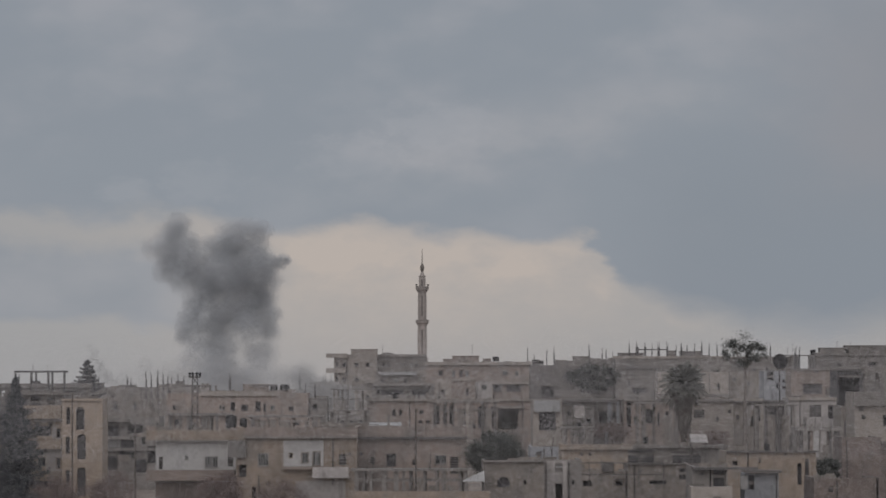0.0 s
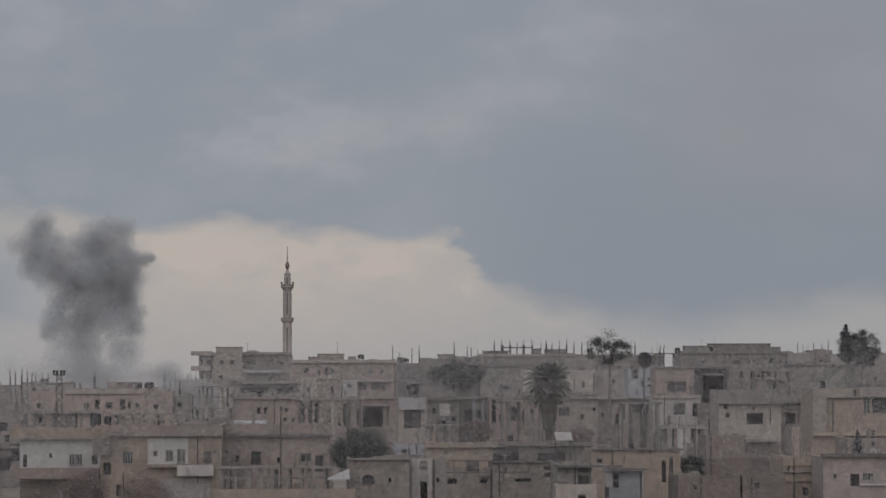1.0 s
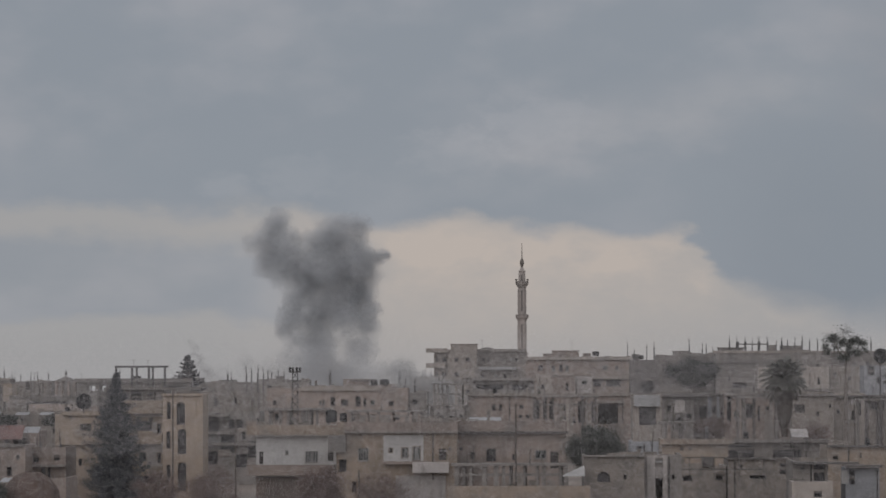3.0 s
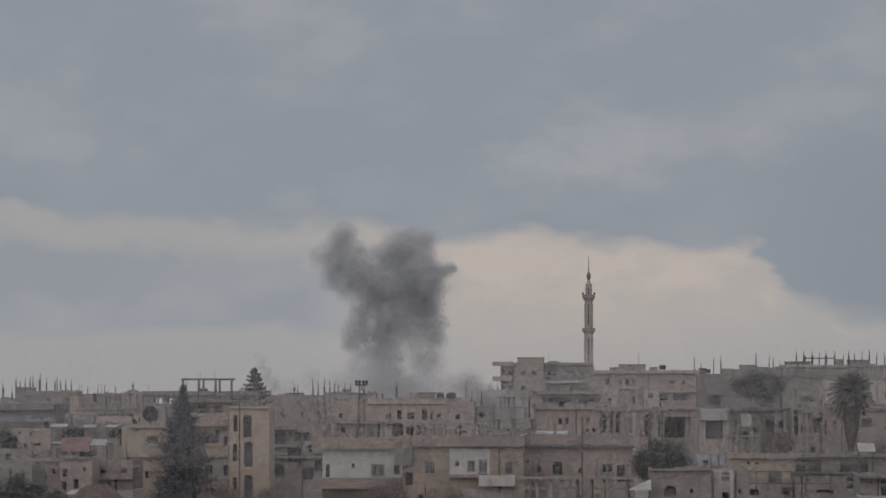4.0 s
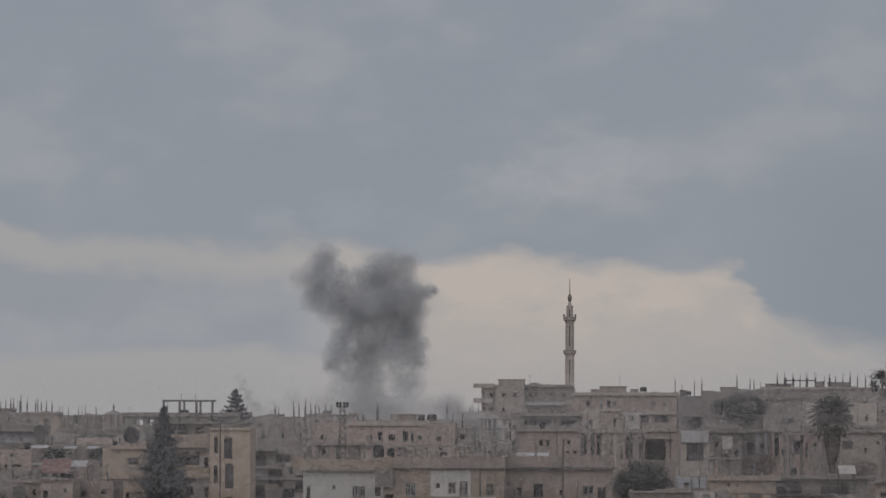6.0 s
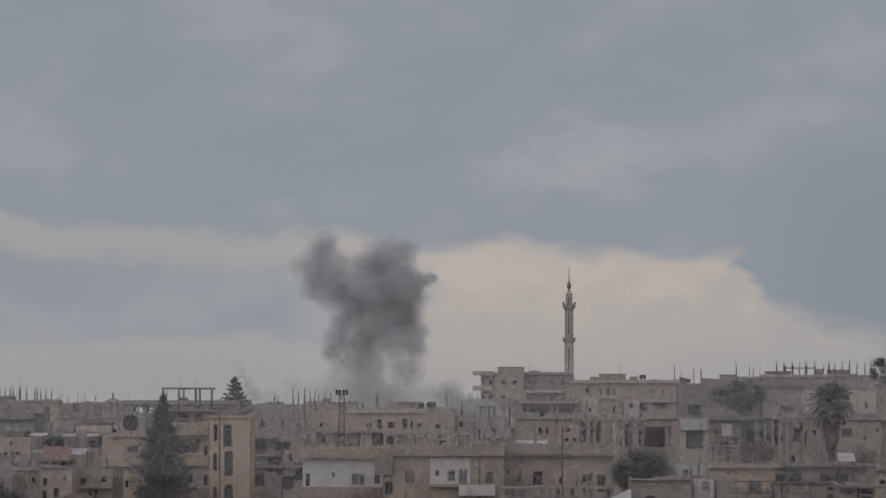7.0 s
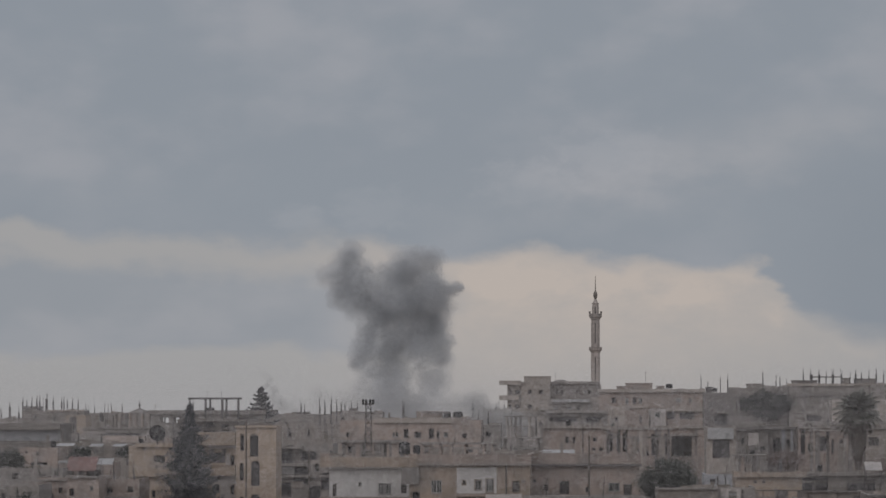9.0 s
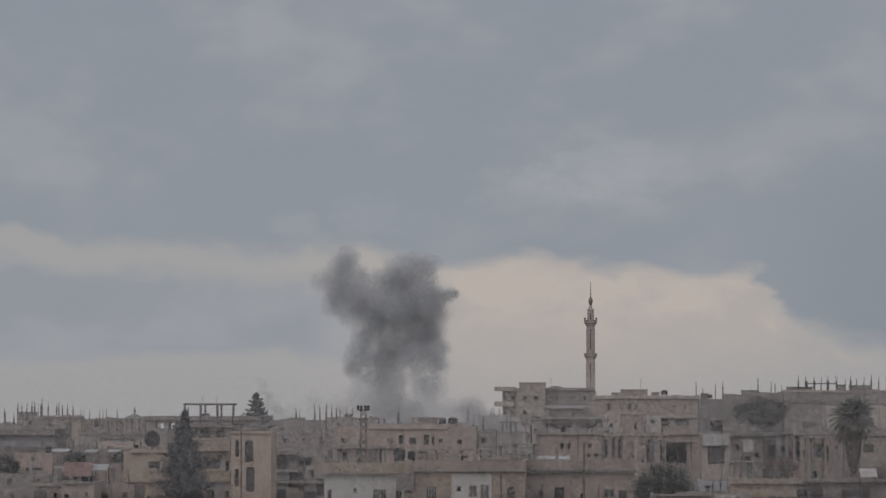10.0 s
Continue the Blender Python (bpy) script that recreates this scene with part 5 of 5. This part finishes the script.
dish_antenna(1140, 637, 480, 27, "large dark satellite dish on a roof mast", foot=68)
dish_antenna(-269, 715, 400, 29, "large dark satellite dish on the ochre house", foot=20)
dish_antenna(1514, 783, 384, 44, "tall dark satellite dish seen edge-on above a terrace", foot=30, turn=72)
dish_antenna(1546, 799, 384, 12, "small white satellite dish on a terrace wall", foot=14, turn=-10, mat=WHITE)


def water_tank(x, y, d, dia, high, label, mat=None):
    """A roof tank on a low stand; x, y is the middle of its side."""
    m = d / FOCAL
    r, h = dia * m / 2, high * m
    p = spot(x, y + high / 2, d)
    root = thing("water_tank", (p.x, p.y + 1.5, p.z - 0.25), label, "water tank")
    bm = bmesh.new()
    lathe(bm, [(r * 0.94, 0.25), (r, 0.3), (r, h * 0.5), (r * 1.03, h * 0.52), (r, h * 0.54), (r, h * 0.85 + 0.25), (r * 0.7, h * 0.97 + 0.25), (r * 0.25, h + 0.25)], sides=18)
    part("tank", bm, mat or TANK, root)
    for a in range(4):
        bm = bmesh.new()
        c, s = math.cos(a * 1.571 + 0.8) * r * 0.8, math.sin(a * 1.571 + 0.8) * r * 0.8
        box(bm, c - 0.05, c + 0.05, s - 0.05, s + 0.05, 0, 0.25)
        part("leg", bm, STEEL, root)


water_tank(639, 631.5, 822, 12, 8, "dark round water tank on a flat roof")
water_tank(168, 742, 470, 20, 22, "black plastic water tank on a low roof")
water_tank(190, 746, 470, 13, 19, "black water tank beside a white post")
water_tank(245, 684, 760, 13, 15, "dark water tank on the brown house")
water_tank(264, 684, 760, 17, 15, "dark round water tank on the brown house")
water_tank(1200, 620, 882, 10, 9, "dark round water tank on the skyline")
water_tank(-176, 674, 701, 16, 10, "dark tank on the long roof")


def rooftop_frame():
    """A bare concrete frame on the long roof: posts and a ring beam."""
    d = 640.0
    a, b = spot(-213, 675, d), spot(-123, 675, d)
    root = thing("concrete_frame", (a.x, d, a.z - 1.2), "bare concrete posts and ring beam of an unfinished storey", "frame")
    h = spot(-213, 651.5, d).z - a.z + 1.2
    w = b.x - a.x
    for x, wd in ((0, 0.34), (w * 0.31, 0.36), (w * 0.37, 0.3), (w * 0.64, 0.36), (w * 0.69, 0.3), (w - 0.34, 0.34)):
        bm = bmesh.new()
        y0 = 3.0 if wd < 0.32 else 0.0
        box(bm, x, x + wd, y0, y0 + 0.34, 0, h - 0.3)
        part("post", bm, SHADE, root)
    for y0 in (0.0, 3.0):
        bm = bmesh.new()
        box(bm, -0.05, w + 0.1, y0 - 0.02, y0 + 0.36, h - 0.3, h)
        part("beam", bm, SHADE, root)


rooftop_frame()


def kiosk():
    """A little domed pavilion on the western ridge."""
    d = 840.0
    p = spot(-301, 700, d)
    root = thing("pavilion", (p.x, d, p.z - 3), "small pavilion with a tiled pyramid roof and a finial", "pavilion")
    m = d / FOCAL
    z0 = spot(-301, 679, d).z - p.z + 3
    z1 = spot(-301, 671, d).z - p.z + 3
    for x in (-18, -8, 4, 14):
        for y in (0, 2.5):
            bm = bmesh.new()
            box(bm, x * m, (x + 3) * m, y, y + 0.34, 0, z0)
            part("pillar", bm, TAN, root)
    bm = bmesh.new()
    lathe(bm, [(20 * m, z0), (19.5 * m, z0 + 0.15), (13 * m, z0 + (z1 - z0) * 0.55), (6 * m, z1 - 0.1), (1.5 * m, z1 + 0.1)], cy=1.4, sides=8, turn=math.pi / 8)
    part("dome", bm, GREY, root)
    bm = bmesh.new()
    zf = spot(-301, 657, d).z - p.z + 3
    lathe(bm, [(0.18, z1), (0.14, z1 + 0.5), (0.3, z1 + 0.7), (0.1, z1 + 1.0), (0.03, zf)], cy=1.4, sides=8)
    part("finial", bm, STEEL, root)


kiosk()


def utility_pole(x, top, d, label):
    p = spot(x, top, d)
    base = ground_z(p.x, d)
    root = thing("utility_pole", (p.x, d, base), label, "utility pole")
    bm = bmesh.new()
    rod(bm, (0, 0, -0.3), (0, 0, p.z - base), 0.10, 0.06, 8)
    part("pole", bm, WOOD, root)
    return root


def pylon():
    """A steel lattice pole with crossarms and insulators."""
    d = 440.0
    m = d / FOCAL
    p = spot(105, 656, d)
    base = ground_z(p.x, d)
    root = thing("power_pylon", (p.x, d, base), "dark steel lattice power pole with insulators", "power pole")
    zt = spot(105, 663, d).z - base
    bm = bmesh.new()
    w0, w1 = 0.42, 0.26
    n = 16
    for sx in (-1, 1):
        for sy in (-1, 1):
            rod(bm, (sx * w0, sy * w0, -0.3), (sx * w1, sy * w1, zt), 0.05, 0.05, 4)
    for k in range(n):
        z0, z1 = zt * k / n, zt * (k + 1) / n
        a = w0 + (w1 - w0) * k / n
        for sy in (-1, 1):
            rod(bm, (-a, sy * a, z0), (a, sy * a, z1), 0.03, 0.03, 4)
            rod(bm, (a, sy * a, z0), (-a, sy * a, z1), 0.03, 0.03, 4)
    part("mast", bm, STEEL, root)
    for y, half in ((664, 10), (680, 24)):
        z = spot(105, y, d).z - base
        bm = bmesh.new()
        box(bm, -half * m, half * m, -0.4, -0.26, z - 0.06, z + 0.06)
        part("crossarm", bm, STEEL, root)
    for x in (96, 101.5, 108.5, 114):
        z = spot(105, 664, d).z - base
        bm = bmesh.new()
        lathe(bm, [(0.04, z), (0.16, z + 0.1), (0.10, z + 0.25), (0.17, z + 0.36), (0.08, z + 0.52)], cx=(x - 105) * m, cy=-0.33, sides=8)
        part("insulator", bm, TANK, root)


pylon()
utility_pole(-111, 690, 360, "leaning thin wooden pole before the stair tower")
utility_pole(497, 720, 352, "thin pole standing before the brown house")
utility_pole(218, 838, 340, "short post in the front yard")
utility_pole(776, 720, 470, "thin steel post on a terrace")
utility_pole(0, 745, 400, "thin post between houses")
utility_pole(1095, 720, 460, "rough timber post on a terrace")


def mast(x, top, foot, d, r, label):
    """A thin rod on a roof."""
    p, q = spot(x, top, d), spot(x, foot, d)
    bm = bmesh.new()
    rod(bm, (0, 0, 0), (0, 0, p.z - q.z), r, r * 0.6, 6)
    rod(bm, (-0.25, 0, (p.z - q.z) * 0.9), (0.25, 0, (p.z - q.z) * 0.9), r * 0.4, r * 0.4, 4)
    solid("antenna_mast", bm, STEEL, q, label, "antenna", "antennas on the roofs")


for mx, mtop, mfoot, md in ((597, 606, 628, 822), (695, 617, 644, 822), (742, 620, 648, 802), (1163, 605, 630, 870), (1241, 600, 613, 884), (1265, 601, 613, 884), (438, 606, 628, 908),
                            (1412, 606, 630, 862), (1430, 610, 628, 862), (1466, 606, 622, 872), (-470, 652, 676, 853), (-272, 664, 678, 703), (-180, 640, 655, 642), (-155, 641, 655, 642), (-390, 664, 682, 880), (-355, 662, 682, 880)):
    mast(mx, mtop, mfoot, md, 0.04, "thin steel aerial on a roof")


def sheet_panel(x0, x1, y0, y1, d, mat, label, deep=2.5, skew=False):
    """A sloping corrugated sheet on four thin legs; skew: it rises to one corner only."""
    a, b = spot(x0, y1, d), spot(x1, y1, d)
    w = b.x - a.x
    up = spot(x0, y0, d).z - a.z
    base = a.z - 2.2
    root = thing("sheet_roof", (a.x, d, base), label, "sheet roof")
    bm = bmesh.new()
    n = max(6, int(w / 0.3))
    top = [[bm.verts.new((w * i / n, y, 2.2 + z * (i / n if skew else 1) + 0.05 * (i % 2))) for i in range(n + 1)] for y, z in ((0.0, 0.0), (deep, up))]
    bot = [[bm.verts.new((w * i / n, y, 2.17 + z * (i / n if skew else 1) + 0.05 * (i % 2))) for i in range(n + 1)] for y, z in ((0.0, 0.0), (deep, up))]
    for i in range(n):
        bm.faces.new((top[0][i], top[0][i + 1], top[1][i + 1], top[1][i]))
        bm.faces.new((bot[1][i], bot[1][i + 1], bot[0][i + 1], bot[0][i]))
        bm.faces.new((bot[0][i], bot[0][i + 1], top[0][i + 1], top[0][i]))
    part("sheet", bm, mat, root)
    for x in (0.1, w - 0.1):
        for y, z in ((0.1, 0.0), (deep - 0.1, up * 0.95)):
            bm = bmesh.new()
            rod(bm, (x, y, 0), (x, y, 2.15 + z * (x / w if skew else 1)), 0.05, 0.05, 5)
            part("leg", bm, STEEL, root)


sheet_panel(-448, -418, 733, 737, 495, SHEET, "pale sheet roof over a shed")
sheet_panel(-390, -367, 734, 738, 495, SHEET, "white sheet roof over a shed")
sheet_panel(-348, -326, 734, 738, 495, SHEET, "pale sheet roof over a stall")
sheet_panel(-376, -349, 760, 770, 425, SHEET, "white corrugated sheet laid on a hut")
sheet_panel(-430, -378, 757, 781, 424, REDROOF, "rust-red corrugated sheet laid on a hut")
sheet_panel(414, 471, 745, 750, 480, SHEET, "crumpled white sheet over a low store")
sheet_panel(580, 619, 831, 849, 342, WHITE, "white sheet sloping over a yard", skew=True)
sheet_panel(984, 1014, 766, 780, 405, CREAM, "pale sheet-metal box roof")


def shell(x0, x1, top, foot, d, cols, label, mat=None, mid=(), deep=4.0):
    """An unfinished storey: columns, a roof slab and maybe a lintel between them."""
    a, b = spot(x0, foot, d), spot(x1, foot, d)
    w = b.x - a.x
    h = spot((x0 + x1) / 2, top, d).z - a.z
    base = min(a.z, max(ground_z(a.x, d), a.z - 3.0))
    root = thing("unfinished_storey", (a.x, d, base), label, "concrete frame", "unfinished storeys")
    low = a.z - base
    mat = mat or PALE
    for i in range(cols):
        x = min(w - 0.4, max(0.0, (w - 0.35) * i / (cols - 1) + (random.uniform(-0.5, 0.5) if 0 < i < cols - 1 else 0)))
        for y in (0.0, deep - 0.4):
            if 0 < i < cols - 1 and random.random() < 0.25:
                continue
            wd = random.uniform(0.2, 0.42)
            bm = bmesh.new()
            box(bm, x, x + wd, y, y + 0.32, 0, low + h - 0.2)
            part("column", bm, random.choice((mat, mat, GREY, DARK)), root)
        if i < cols - 1 and random.random() < 0.35:
            bm = bmesh.new()
            box(bm, x + 0.45, min(w, x + 0.4 + w / cols), 0.06, 0.24, 0, low + h * random.uniform(0.2, 0.7))
            part("infill", bm, BLOCK, root, "half-built block wall")
    bm = bmesh.new()
    box(bm, -0.3, w + 0.3, -0.3, deep, low + h - 0.2, low + h)
    part("slab", bm, GREY, root)
    for y in mid:
        z = spot((x0 + x1) / 2, y, d).z - base
        bm = bmesh.new()
        box(bm, -0.1, w + 0.1, 0.02, 0.3, z - 0.12, z + 0.12)
        part("lintel", bm, GREY, root)
    for i in range(max(1, cols // 2)):
        x = random.uniform(0, w)
        bm = bmesh.new()
        rod(bm, (x, 0.1, low + h), (x + 0.1, 0.1, low + h + random.uniform(0.6, 1.6)), 0.04, 0.03, 5)
        part("rebar", bm, STEEL, root)
    return root


shell(388, 590, 826, 872, 362, 13, "courtyard of rough square pillars before the brown house", GREY, mid=(846,), deep=2.5)
shell(350, 420, 684, 722, 630, 8, "pale bare columns of an unfinished storey", mid=(703,))
shell(345, 415, 722, 748, 560, 7, "low row of bare concrete columns", GREY)
shell(58, 166, 729, 757, 478, 9, "concrete shelter on thin posts", GREY)
shell(200, 330, 732, 753, 476, 8, "unfinished ground floor with brown columns", TAN, mid=(742,))
shell(528, 642, 706, 760, 528, 9, "row of tall pale columns before the tan house", PALE, mid=(722,), deep=2.0)
shell(888, 962, 708, 752, 488, 6, "slender columns of an open porch", GREY, deep=2.5)
shell(1100, 1168, 712, 752, 492, 5, "open porch on rough columns", GREY, deep=2.5)
shell(1174, 1246, 756, 800, 430, 5, "bare columns standing in a yard", TAN, deep=2.5)
shell(755, 805, 752, 786, 440, 4, "low open shelter on posts", TAN, deep=2.5)
shell(1136, 1208, 625, 652, 868, 6, "open roof shelter on the skyline", GREY)
shell(-362, -326, 680, 700, 860, 6, "bare columns on the western ridge", BLOCK)
shell(1290, 1400, 655, 690, 560, 6, "bare upper storey with open bays", GREY, mid=(672,), deep=2.5)


def rail_fence(x0, x1, top, foot, d, n, label):
    a, b = spot(x0, foot, d), spot(x1, foot, d)
    w, h = b.x - a.x, spot(x0, top, d).z - a.z
    root = thing("railing", (a.x, d, a.z), label, "railing")
    for i in range(n):
        bm = bmesh.new()
        rod(bm, (w * i / (n - 1), 0, 0), (w * i / (n - 1), 0, h), 0.04, 0.04, 5)
        part("post", bm, STEEL, root)
    for f in (0.98, 0.5):
        bm = bmesh.new()
        rod(bm, (0, 0, h * f), (w, 0, h * f), 0.045, 0.045, 5)
        part("rail", bm, STEEL, root)


rail_fence(760, 935, 815, 858, 366, 5, "thin steel frame standing along a roof edge")
sheet_panel(-418, -390, 851, 857, 338, SHEET, "pale sheet lying over a wall")
for tx, ty, td, tw, th in ((720, 638, 805, 8, 7), (905, 776, 415, 9, 12), (1370, 684, 474, 10, 13), (1120, 788, 378, 9, 12), (-300, 730, 410, 9, 11), (-455, 734, 485, 9, 10), (460, 697, 548, 8, 10), (1460, 680, 425, 9, 13)):
    water_tank(tx, ty, td, tw, th, "small dark water tank on a flat roof")


def fill_town():
    """Plain houses that close the town between the rows."""
    rng = random.Random(12)
    mats = (TAN, GREY, PALE, BLOCK, GREY, TAN)
    for d, y, step in ((934, 690, 60), (693, 722, 70), (612, 735, 80)):
        x = -640
        while x < 1660:
            w = rng.uniform(0.7, 1.3) * step
            top = y - 14 * smooth(x, 300, 1100) + rng.uniform(-6, 6)
            if d > 900 and x < -218 and x + w > -262:
                top = y + 14
            wins = [(x + w * f, top + 14, 6, 7, rng.choice("owo")) for f in (0.25, 0.5, 0.75)]
            house(x, x + w * 0.96, top, d, rng.choice(mats), "plain flat-roofed house among its neighbours", wins, deep=7, group="houses filling the town")
            x += w


fill_town()
